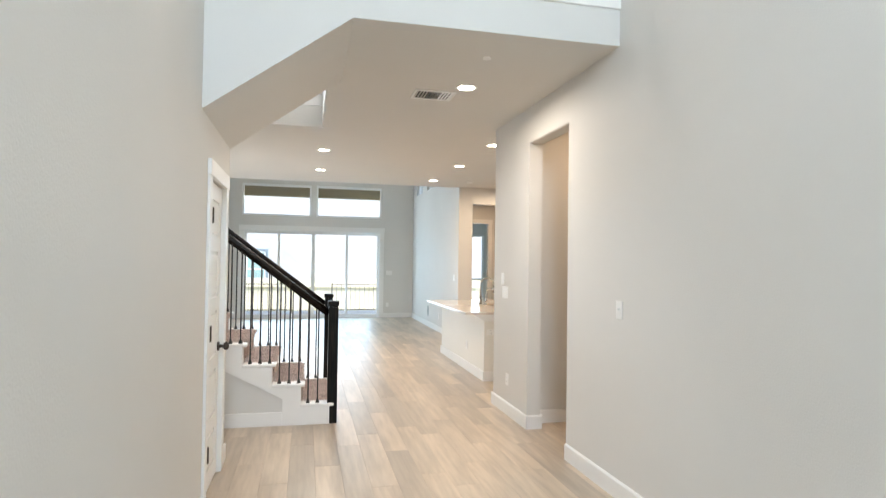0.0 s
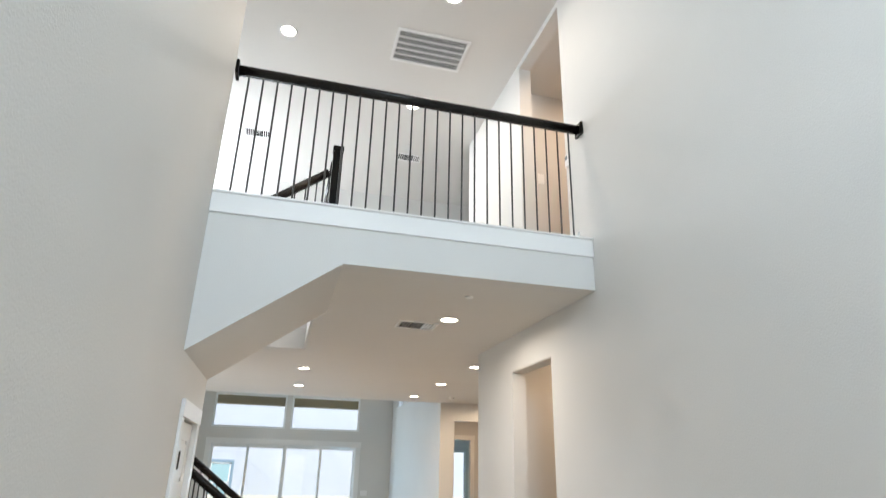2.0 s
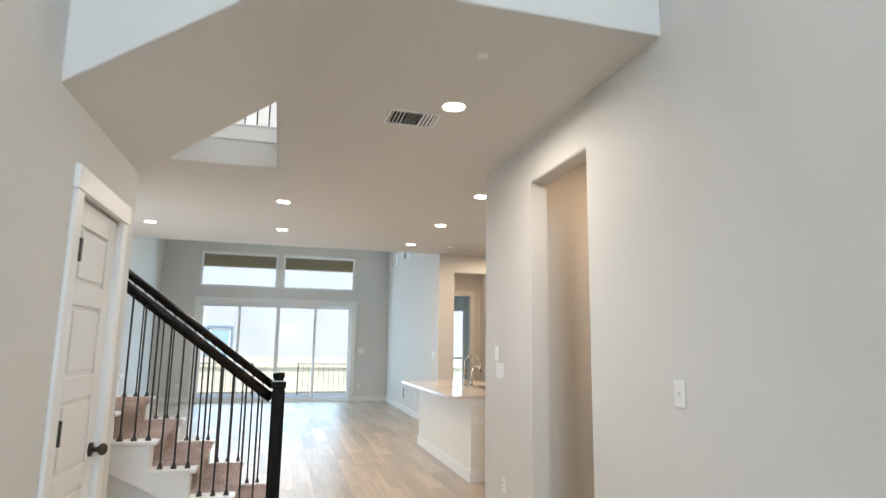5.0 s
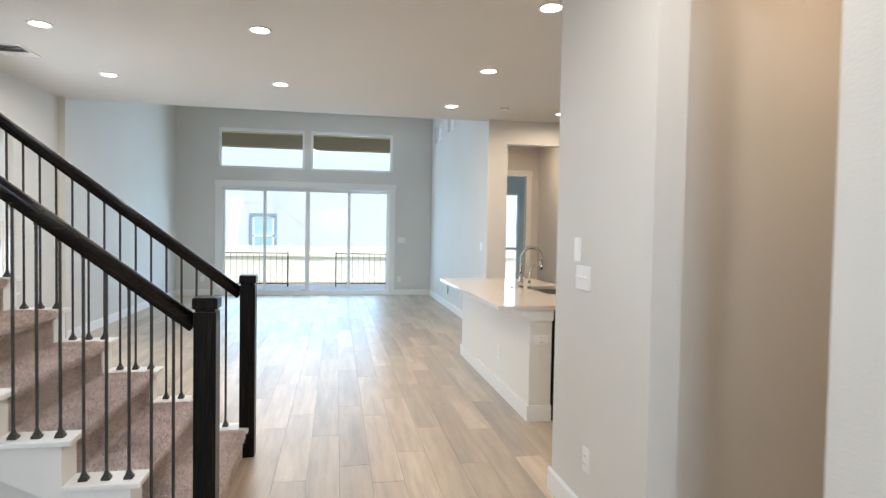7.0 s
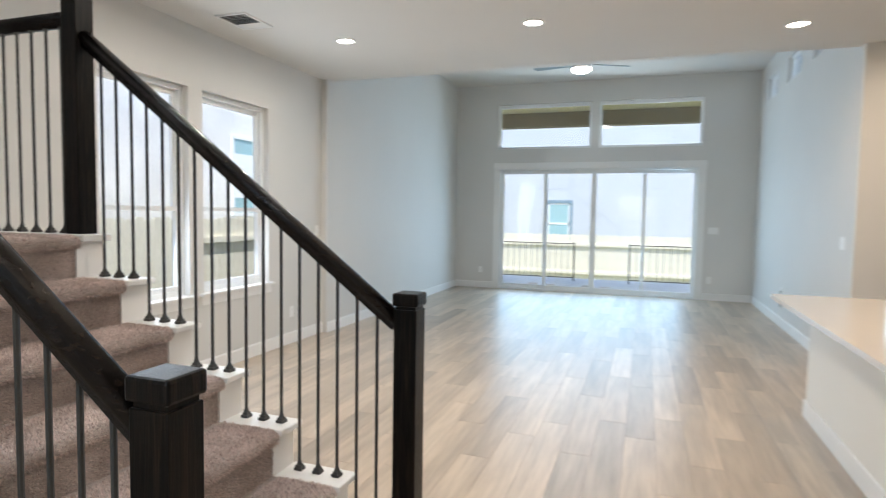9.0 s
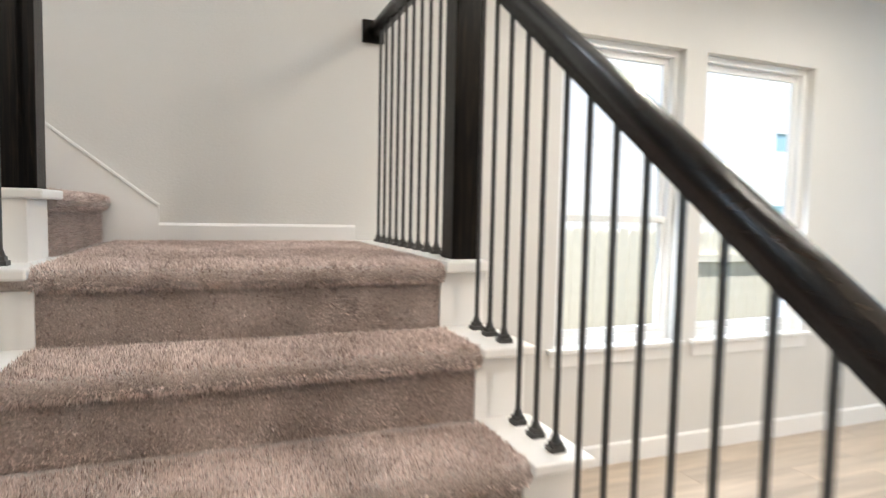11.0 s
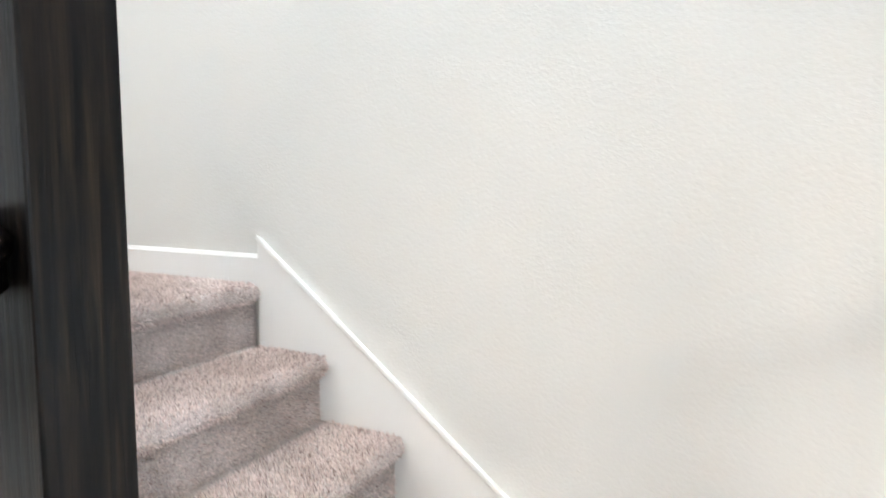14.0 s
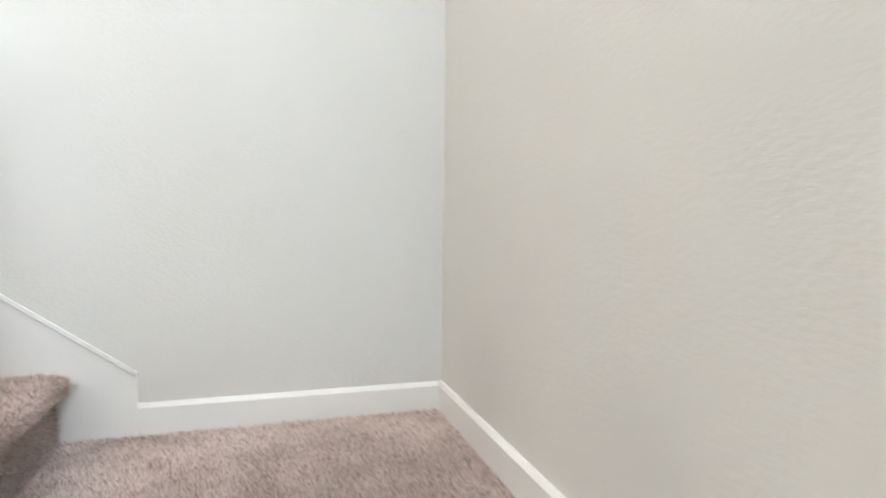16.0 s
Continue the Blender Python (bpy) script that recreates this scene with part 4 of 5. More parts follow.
def register(name, x, y, z, w, d, turn=0.0):
    """Ceiling air register: a white frame and three banks of louvres over a near-black sheet for the duct's shade."""
    t = thing(name, (x, y, z), "white stamped-metal ceiling air register", "air vent", "ceiling registers")
    t.rotation_euler = (0, 0, radians(turn))
    f = bmesh.new()
    for q in ((-w / 2, w / 2, -d / 2, -d / 2 + 0.022), (-w / 2, w / 2, d / 2 - 0.022, d / 2), (-w / 2, -w / 2 + 0.022, -d / 2 + 0.022, d / 2 - 0.022), (w / 2 - 0.022, w / 2, -d / 2 + 0.022, d / 2 - 0.022)):
        box(f, q[0], q[1], q[2], q[3], -0.01, 0.002, 0.002)
    part("vent_frame", f, TRIM, t)
    part("duct_shade", boxed(-w / 2 + 0.02, w / 2 - 0.02, -d / 2 + 0.02, d / 2 - 0.02, -0.002, 0.001), DARKGAP, t)
    a = w / 2 - 0.022
    bank = a / 3 * 2
    for k in range(3):
        x0 = -a + k * bank
        for j in range(4 if k != 1 else 8):
            s = bmesh.new()
            if k == 1:
                yy = -d / 2 + 0.03 + j * (d - 0.06) / 8
                prism(s, [(yy + 0.004, -0.001), (yy - 0.003, -0.008), (yy - 0.0018, -0.008), (yy + 0.0052, -0.001)], "x", x0 + 0.004, x0 + bank - 0.004)
            else:
                sg = -1 if k == 0 else 1
                xx = x0 + 0.012 + j * (bank - 0.02) / 3.2
                prism(s, [(xx - sg * 0.006, -0.001), (xx + sg * 0.006, -0.009), (xx + sg * 0.0085, -0.009), (xx - sg * 0.0035, -0.001)], "y", -d / 2 + 0.022, d / 2 - 0.022)
            part("slat", s, TRIM, t)
    return t


register("ceiling_register", 1.575, 4.955, H, 0.36, 0.27)
register("ceiling_register", -1.53, 8.88, H, 0.37, 0.29, 90)
register("ceiling_register", -0.21, 7.03, H2, 0.36, 0.2)
register("ceiling_register", 1.82, 7.07, H2, 0.36, 0.2)

# return air grille
t = thing("return_air_grille", (1.57, 4.82, H2), "large white return air grille on the high ceiling", "air vent")
w, d = 0.76, 0.50
f = bmesh.new()
for q in ((-w / 2, w / 2, -d / 2, -d / 2 + 0.03), (-w / 2, w / 2, d / 2 - 0.03, d / 2), (-w / 2, -w / 2 + 0.03, -d / 2 + 0.03, d / 2 - 0.03), (w / 2 - 0.03, w / 2, -d / 2 + 0.03, d / 2 - 0.03)):
    box(f, q[0], q[1], q[2], q[3], -0.012, 0.002, 0.003)
for k in range(1, 5):
    y = -d / 2 + 0.03 + k * (d - 0.06) / 5
    box(f, -w / 2 + 0.03, w / 2 - 0.03, y - 0.006, y + 0.006, -0.010, 0.0)
part("vent_frame", f, TRIM, t)
# near-black sheet paints the shade behind the slats
part("duct_shade", boxed(-w / 2 + 0.02, w / 2 - 0.02, -d / 2 + 0.02, d / 2 - 0.02, -0.001, 0.001), DARKGAP, t)
for k in range(46):
    s = bmesh.new()
    x = -w / 2 + 0.036 + k * (w - 0.072) / 45
    prism(s, [(x - 0.0015, -0.001), (x + 0.0005, -0.008), (x + 0.0025, -0.008), (x + 0.0005, -0.001)], "y", -d / 2 + 0.03, d / 2 - 0.03)
    part("slat", s, TRIM, t)

t = thing("smoke_detector", (3.37, 10.12, H), "small round white smoke detector on ceiling", "smoke detector")
bm = bmesh.new()
cyl(bm, (0, 0, -0.014), 0.05, 0.028, "z", 28, 0.055)
part("detector_case", bm, PLATE, t)
t = thing("sprinkler_cover", (1.75, 3.95, H), "small white round cover plate on ceiling", "cover plate")
bm = bmesh.new()
cyl(bm, (0, 0, -0.004), 0.03, 0.008, "z", 24)
part("cover_plate", bm, PLATE, t)

# ceiling fan
fx, fy, fz = 0.70, 13.3, 3.45
t = thing("ceiling_fan", (fx, fy, fz), "grey-bladed ceiling fan with a lit round lamp", "ceiling fan")
bm = bmesh.new()
cyl(bm, (0, 0, 0.36), 0.015, HG - fz - 0.25, "z", 12)
cyl(bm, (0, 0, HG - fz - 0.03), 0.065, 0.06, "z", 24, 0.045)
part("downrod", bm, STEEL, t)
bm = bmesh.new()
cyl(bm, (0, 0, 0.16), 0.12, 0.10, "z", 28, 0.09)
cyl(bm, (0, 0, 0.085), 0.13, 0.05, "z", 28, 0.12)
part("motor_housing", bm, STEEL, t)
bm = bmesh.new()
bmesh.ops.create_uvsphere(bm, u_segments=24, v_segments=12, radius=0.14, matrix=Matrix.Translation((0, 0, 0.05)) @ Matrix.Diagonal((1, 1, 0.45, 1)))
bmesh.ops.delete(bm, geom=[v for v in bm.verts if v.co.z > 0.056], context="VERTS")
part("lamp_bowl", bm, FANGLOW, t, "lit frosted glass bowl", True)
for k in range(5):
    bm = bmesh.new()
    prism(bm, [(0.14, -0.05), (0.66, -0.065), (0.70, -0.03), (0.70, 0.03), (0.66, 0.065), (0.14, 0.05)], "z", 0.115, 0.123)
    bmesh.ops.rotate(bm, verts=bm.verts, cent=(0.4, 0, 0.12), matrix=Matrix.Rotation(radians(11), 3, "X"))
    b = part("blade", bm, FANBLADE, t)
    b.rotation_euler = (0, 0, radians(26 + 72 * k))


# ---- switches and outlets ----
def plate(name, c, n, w, h, label, rockers=1, outlet=False):
    """A wall plate at c facing n, with its rockers, toggles or sockets."""
    t = thing(name, c, label, "outlet" if outlet else "light switch")
    ang = {(-1, 0): -90, (1, 0): 90, (0, -1): 0, (0, 1): 180}[n]
    t.rotation_euler = (0, 0, radians(ang))
    part("cover_plate", boxed(-w / 2, w / 2, -0.007, 0.0, -h / 2, h / 2, bev=0.003), PLATE, t)
    for k in range(rockers):
        x = (k - (rockers - 1) / 2) * 0.046
        if outlet:
            for z in (-0.02, 0.02):
                s = part("socket", boxed(x - 0.016, x + 0.016, -0.0095, -0.006, z - 0.014, z + 0.014, bev=0.003), PLATE, t)
                for dx in (-0.006, 0.006):
                    part("slot", boxed(x + dx - 0.001, x + dx + 0.001, -0.0105, -0.009, z - 0.002, z + 0.006), DARKGAP, s)
        else:
            part("toggle_well", boxed(x - 0.007, x + 0.007, -0.0085, -0.006, -0.014, 0.014, bev=0.001), PLATE, t)
            tg = bmesh.new()
            bar(tg, (x, -0.006, 0.0), (x, -0.02, 0.007), 0.008, 0.008, 0.002)
            part("toggle", tg, PLATE, t)
    return t


plate("light_switch", (XR, 3.477, 1.238), (-1, 0), 0.075, 0.12, "single white toggle switch on the foyer wall")
plate("light_switch", (XR, 5.745, 1.233), (-1, 0), 0.165, 0.12, "triple white toggle switch on the hall wall", 3)
t = thing("wall_sensor", (XR, 5.815, 1.372), "slim blank white wall plate above a switch", "wall plate")
part("cover_plate", boxed(-0.012, 0.0, -0.032, 0.032, -0.06, 0.06, bev=0.003), PLATE, t)
plate("wall_outlet", (XR, 5.66, 0.35), (-1, 0), 0.075, 0.12, "white duplex outlet low on the hall wall", 1, True)
plate("light_switch", (2.74, YG, 1.22), (0, -1), 0.165, 0.12, "white switch plate beside the patio door", 3)
plate("wall_outlet", (2.70, YG, 0.35), (0, -1), 0.075, 0.12, "white duplex outlet low on the end wall", 1, True)
plate("wall_outlet", (-1.44, YG, 0.355), (0, -1), 0.075, 0.12, "white duplex outlet low on the end wall", 1, True)
plate("light_switch", (XG2, 11.25, 1.23), (-1, 0), 0.12, 0.12, "double white switch on the great room wall", 2)
plate("wall_outlet", (XG2, 12.6, 0.35), (-1, 0), 0.075, 0.12, "white duplex outlet low on the great room wall", 1, True)
t = thing("loose_cable", (XG2, 13.70, 0.5), "loop of thin grey cable hanging from the wall", "cable")
bm = bmesh.new()
tube(bm, [(-0.004, 0.0, 0.0)] + [(-0.012, 0.035 * math.sin(k * math.tau / 16), -0.125 + 0.115 * math.cos(k * math.tau / 16)) for k in range(17)], 0.005, 8)
part("cable_loop", bm, FANBLADE, t, smooth=True)
part("cover_plate", boxed(-0.006, 0.0, -0.035, 0.035, -0.02, 0.03, bev=0.002), PLATE, t)
plate("light_switch", (XW, 10.82, 1.23), (1, 0), 0.075, 0.12, "white toggle switch by the window wall corner")
plate("wall_outlet", (XW, 10.3, 0.35), (1, 0), 0.075, 0.12, "white duplex outlet under the windows", 1, True)
plate("light_switch", (2.93, 5.15, 4.77), (0, -1), 0.075, 0.12, "white toggle switch in the upper side room")
t = thing("thermostat", (XR, 3.775, 4.185), "slim white thermostat on the wall by the balcony", "thermostat")
case = part("thermostat_case", boxed(-0.022, 0.0, -0.03, 0.03, -0.055, 0.055, bev=0.006), PLATE, t)
part("display", boxed(-0.024, -0.021, -0.02, 0.02, 0.005, 0.04), FANBLADE, case)


# ---- kitchen ----
IX0, IX1, IXE = 2.79, 2.965, 3.62
IY0, IY1 = 7.27, 9.70
t = thing("kitchen_island", (0, 0, 0), "cream-panelled kitchen island with dark cabinet side", "kitchen island")
part("knee_wall", boxed(IX0, IX1, IY0, IY1, 0, 0.864), PONY, t)
part("cabinet_body", boxed(IX1 + 0.001, IXE, IY0 + 0.02, IY1 - 0.02, 0.1, 0.864), DARKCAB, t, "dark espresso cabinet side")
part("toe_kick", boxed(IX1 + 0.001, IXE - 0.07, IY0 + 0.04, IY1 - 0.04, 0, 0.1), DARKGAP, t)
part("end_panel", boxed(IX1 + 0.004, IXE - 0.004, IY0 + 0.004, IY0 + 0.02, 0.0, 0.862), DARKCAB, t)
for k in range(4):
    y0 = IY0 + 0.04 + k * 0.59
    dr = part("cabinet_door", boxed(IXE, IXE + 0.02, y0, y0 + 0.575, 0.12, 0.83, bev=0.003), DARKCAB, t)
bb = bmesh.new()
box(bb, IX0 - 0.016, IX0, IY0 - 0.016, IY1 + 0.016, 0, 0.125, 0.003)
box(bb, IX0, IX1 + 0.004, IY0 - 0.016, IY0, 0, 0.125, 0.003)
part("island_baseboard", bb, TRIM, t)
cap = bmesh.new()
box(cap, IX0 - 0.012, IX1 + 0.01, IY0 - 0.012, IY0 + 0.0, 0.775, 0.864, 0.003)
part("corbel_block", cap, TRIM, t)
cap = bmesh.new()
prism(cap, [(IX0 - 0.16, 0.864), (IX0, 0.864), (IX0, 0.78)], "y", IY0 - 0.01, IY0 + 0.05)
part("corbel", cap, TRIM, t)

# worktop with a rounded sink cut-out
SX0, SX1, SY0, SY1 = 3.22, 3.60, 8.04, 8.76
def round_loop(x0, x1, y0, y1, r, n=6):
    """A rectangle's outline with rounded corners, in order."""
    pts = []
    for cx, cy, a0 in ((x1 - r, y1 - r, 0), (x0 + r, y1 - r, 90), (x0 + r, y0 + r, 180), (x1 - r, y0 + r, 270)):
        for k in range(n + 1):
            a = radians(a0 + 90 * k / n)
            pts.append((cx + r * math.cos(a), cy + r * math.sin(a)))
    return pts


t = thing("island_worktop", (0, 0, 0), "polished white quartz island worktop with sink cut-out", "worktop")
bm = bmesh.new()
X0, X1, Y0, Y1, Z0, Z1 = 2.525, 3.66, IY0 - 0.035, IY1 + 0.02, 0.865, 0.895
edges = []
for pts in (round_loop(X0, X1, Y0, Y1, 0.008, 3), round_loop(SX0, SX1, SY0, SY1, 0.075)):
    vs = [bm.verts.new((x, y, Z1)) for x, y in pts]
    edges += [bm.edges.new((vs[k], vs[(k + 1) % len(vs)])) for k in range(len(vs))]
top = bmesh.ops.triangle_fill(bm, use_beauty=True, use_dissolve=False, edges=edges)
faces = [g for g in top["geom"] if isinstance(g, bmesh.types.BMFace)]
down = bmesh.ops.extrude_face_region(bm, geom=faces)
for g in down["geom"]:
    if isinstance(g, bmesh.types.BMVert):
        g.co.z = Z0
bmesh.ops.recalc_face_normals(bm, faces=bm.faces)
part("slab", bm, QUARTZ, t)
t = thing("kitchen_sink", (0, 0, 0), "undermounted stainless steel kitchen sink", "sink")
bm = bmesh.new()
rings = []
for grow, z, r in ((0.02, 0.864, 0.08), (-0.002, 0.864, 0.075), (-0.006, 0.69, 0.07), (-0.02, 0.665, 0.06), (-0.05, 0.655, 0.04)):
    rings.append([bm.verts.new((x, y, z)) for x, y in round_loop(SX0 - grow, SX1 + grow, SY0 - grow, SY1 + grow, r)])
for lo, hi in zip(rings, rings[1:]):
    for k in range(len(lo)):
        bm.faces.new((lo[k], lo[(k + 1) % len(lo)], hi[(k + 1) % len(lo)], hi[k]))
bm.faces.new(rings[-1])
bmesh.ops.recalc_face_normals(bm, faces=bm.faces)
basin = part("basin", bm, STEEL, t, smooth=True)
bm = bmesh.new()
cyl(bm, ((SX0 + SX1) / 2, (SY0 + SY1) / 2, 0.657), 0.045, 0.006, "z", 24)
part("drain", bm, CHROME, basin)


def faucet():
    x, y, z = 3.115, 8.53, 0.895
    t = thing("kitchen_faucet", (x, y, z), "tall polished nickel gooseneck pull-down faucet", "faucet")
    bm = bmesh.new()
    cyl(bm, (0, 0, 0.01), 0.028, 0.02, "z", 24)
    cyl(bm, (0, 0, 0.08), 0.021, 0.14, "z", 20, 0.018)
    part("faucet_body", bm, CHROME, t, smooth=True)
    pts = [(0, 0, 0.14), (0, 0, 0.28)]
    for k in range(13):
        a = math.pi - k / 12 * math.pi * 1.05
        pts.append((0.105 + 0.105 * math.cos(a), 0, 0.30 + 0.105 * math.sin(a)))
    bm = bmesh.new()
    tube(bm, pts, 0.0135, 14)
    part("gooseneck", bm, CHROME, t, smooth=True)
    bm = bmesh.new()
    cyl(bm, (pts[-1][0] - 0.001, 0, 0.24), 0.019, 0.10, "z", 18, 0.015)
    part("spray_head", bm, CHROME, t, smooth=True)
    bm = bmesh.new()
    tube(bm, [(0, -0.02, 0.10), (0, -0.05, 0.105), (0, -0.095, 0.125)], 0.006, 10)
    part("lever", bm, CHROME, t, smooth=True)


faucet()
t = thing("filtered_water_tap", (3.125, 8.295, 0.895), "slim polished nickel filtered water tap by sink", "faucet")
bm = bmesh.new()
cyl(bm, (0, 0, 0.02), 0.022, 0.04, "z", 20, 0.02)
cyl(bm, (0, 0, 0.07), 0.018, 0.06, "z", 16, 0.013)
part("tap_body", bm, CHROME, t, smooth=True)
bm = bmesh.new()
tube(bm, [(0, 0, 0.09), (0.003, 0, 0.18), (0.012, 0, 0.225), (0.032, 0, 0.255), (0.06, 0, 0.265), (0.085, 0, 0.25), (0.097, 0, 0.225)], 0.0075, 10)
part("tap_spout", bm, CHROME, t, smooth=True)
t = thing("sink_button", (3.074, 8.69, 0.895), "small round nickel disposal button", "button")
bm = bmesh.new()
cyl(bm, (0, 0, 0.006), 0.02, 0.012, "z", 20)
part("button_cap", bm, CHROME, t)
plate("wall_outlet", (2.88, IY0, 0.63), (0, -1), 0.12, 0.075, "white outlet on the island end panel", 1, True)
plate("wall_outlet", (IX0, 8.1, 0.36), (-1, 0), 0.075, 0.12, "white outlet on the island knee wall", 1, True)

# tall oven cabinet
ox0, ox1, oy0, oy1 = 4.70, 5.3, 10.08, 10.92
t = thing("oven_cabinet", (0, 0, 0), "tall dark espresso cabinet with built-in ovens", "cabinet")
part("cabinet_body", boxed(ox0 + 0.02, ox1, oy0, oy1, 0.0, 2.42), DARKCAB, t)
part("crown", boxed(ox0 - 0.01, ox1, oy0 - 0.01, oy1, 2.42, 2.48, bev=0.01), DARKCAB, t)
for ya, yb in ((oy0 + 0.01, (oy0 + oy1) / 2 - 0.003), ((oy0 + oy1) / 2 + 0.003, oy1 - 0.01)):
    dr = part("cabinet_door", boxed(ox0 + 0.002, ox0 + 0.02, ya, yb, 1.72, 2.40, bev=0.003), DARKCAB, t)
    part("door_panel", boxed(ox0 - 0.002, ox0 + 0.006, ya + 0.06, yb - 0.06, 1.78, 2.34, bev=0.003), DARKCAB, dr)
    yh = yb - 0.03 if yb < oy1 - 0.1 else ya + 0.03
    bm = bmesh.new()
    tube(bm, [(ox0 + 0.003, yh, 1.77), (ox0 - 0.03, yh, 1.77), (ox0 - 0.03, yh, 1.93), (ox0 + 0.003, yh, 1.93)], 0.007, 8)
    part("handle", bm, STEEL, dr, "brushed steel bar handle")
part("microwave_front", boxed(ox0 - 0.012, ox0 + 0.02, oy0 + 0.03, oy1 - 0.03, 1.24, 1.68, bev=0.004), STEEL, t, "steel built-in microwave front")
part("microwave_window", boxed(ox0 - 0.016, ox0 - 0.011, oy0 + 0.06, oy1 - 0.06, 1.33, 1.61), BLACKGLASS, t)
part("oven_front", boxed(ox0 - 0.012, ox0 + 0.02, oy0 + 0.03, oy1 - 0.03, 0.46, 1.20, bev=0.004), BLACKGLASS, t, "black glass oven front")
bm = bmesh.new()
tube(bm, [(ox0 - 0.012, oy0 + 0.08, 1.05), (ox0 - 0.05, oy0 + 0.08, 1.05), (ox0 - 0.05, oy1 - 0.08, 1.05), (ox0 - 0.012, oy1 - 0.08, 1.05)], 0.012, 10)
part("oven_handle", bm, STEEL, t)
part("drawer_front", boxed(ox0, ox0 + 0.02, oy0 + 0.02, oy1 - 0.02, 0.12, 0.43, bev=0.003), DARKCAB, t)


# ---- outside ----
bm = bmesh.new()
bmesh.ops.create_grid(bm, x_segments=40, y_segments=40, size=300)
for v in bm.verts:
    v.co.z = -0.9 + noise.noise(v.co * 0.05) * 0.1
setting("ground", bm, LAWN, "dry pale lawn behind the house", "ground")
bm = bmesh.new()
box(bm, -2.0, 3.6, YG + 0.16, 19.0, -0.95, -0.06)
setting("patio", bm, CONCRETE, "pale concrete covered patio slab", "patio")
bm = bmesh.new()
box(bm, -2.2, 3.8, YG + 0.16, 19.2, 3.865, 3.95)
for k in range(26):
    x = -2.15 + k * 0.235
    box(bm, x, x + 0.225, YG + 0.17, 18.75, 3.85, 3.865)
setting("porch_ceiling", bm, PORCHCEIL, "tan boarded patio ceiling", "ceiling")
bm = bmesh.new()
box(bm, -2.2, 3.8, 18.75, 19.0, 3.52, 3.864)
setting("porch_beam", bm, PORCHWOOD, "tan patio roof beam", "beam")


def patio_rail(x0, x1, post):
    t = thing("patio_railing", (0, 0, 0), "low black metal patio railing with thin pickets", "railing")
    y = 18.4
    for z in (0.02, 0.80):
        part("rail_bar", boxed(x0, x1, y - 0.012, y + 0.012, z - 0.011, z + 0.011), IRON, t)
    part("rail_post", boxed(post - 0.016, post + 0.016, y - 0.016, y + 0.016, -0.06, 0.83), IRON, t)
    n = int((x1 - x0) / 0.14)
    for k in range(1, n):
        x = x0 + k * (x1 - x0) / n
        part("picket", boxed(x - 0.004, x + 0.004, y - 0.004, y + 0.004, 0.03, 0.79), IRON, t)


patio_rail(-2.0, 0.10, 0.10)
patio_rail(1.31, 3.6, 1.31)


def fence(name, along, at, u0, u1, ztop, label):
    t = thing(name, (0, 0, 0), label, "fence")
    rnd = random.Random(5)
    n = int((u1 - u0) / 0.15)
    meshes = []
    for k in range(6):
        bm = bmesh.new()
        h = ztop + 0.9
        prism(bm, [(-0.069, 0), (0.069, 0), (0.069, h - 0.03), (0.045, h), (-0.045, h), (-0.069, h - 0.03)], "y" if along == "x" else "x", -0.009, 0.009)
        me = mesh_of("picket", bm)
        me.materials.append(FENCE)
        meshes.append(me)
    for k in range(n):
        ob = new("picket", meshes[k % 6])
        u = u0 + k * 0.15
        dz = rnd.uniform(-0.015, 0.015)
        ob.location = (u, at, -0.9 + dz) if along == "x" else (at, u, -0.9 + dz)
        ob.parent = t
    for z in (-0.4, ztop - 0.33):
        q = (u0, u1, at - 0.06, at - 0.012, z - 0.045, z + 0.045) if along == "x" else (at + 0.012, at + 0.06, u0 if z < 0 else 11.4, u1, z - 0.045, z + 0.045)
        part("fence_rail", boxed(*q), FENCE, t)


fence("fence", "x", 24.0, -9, 12, 0.83, "pale pine privacy fence behind the patio")
fence("fence", "y", -4.6, 2, 23.8, 1.33, "pale pine privacy fence beside the house")


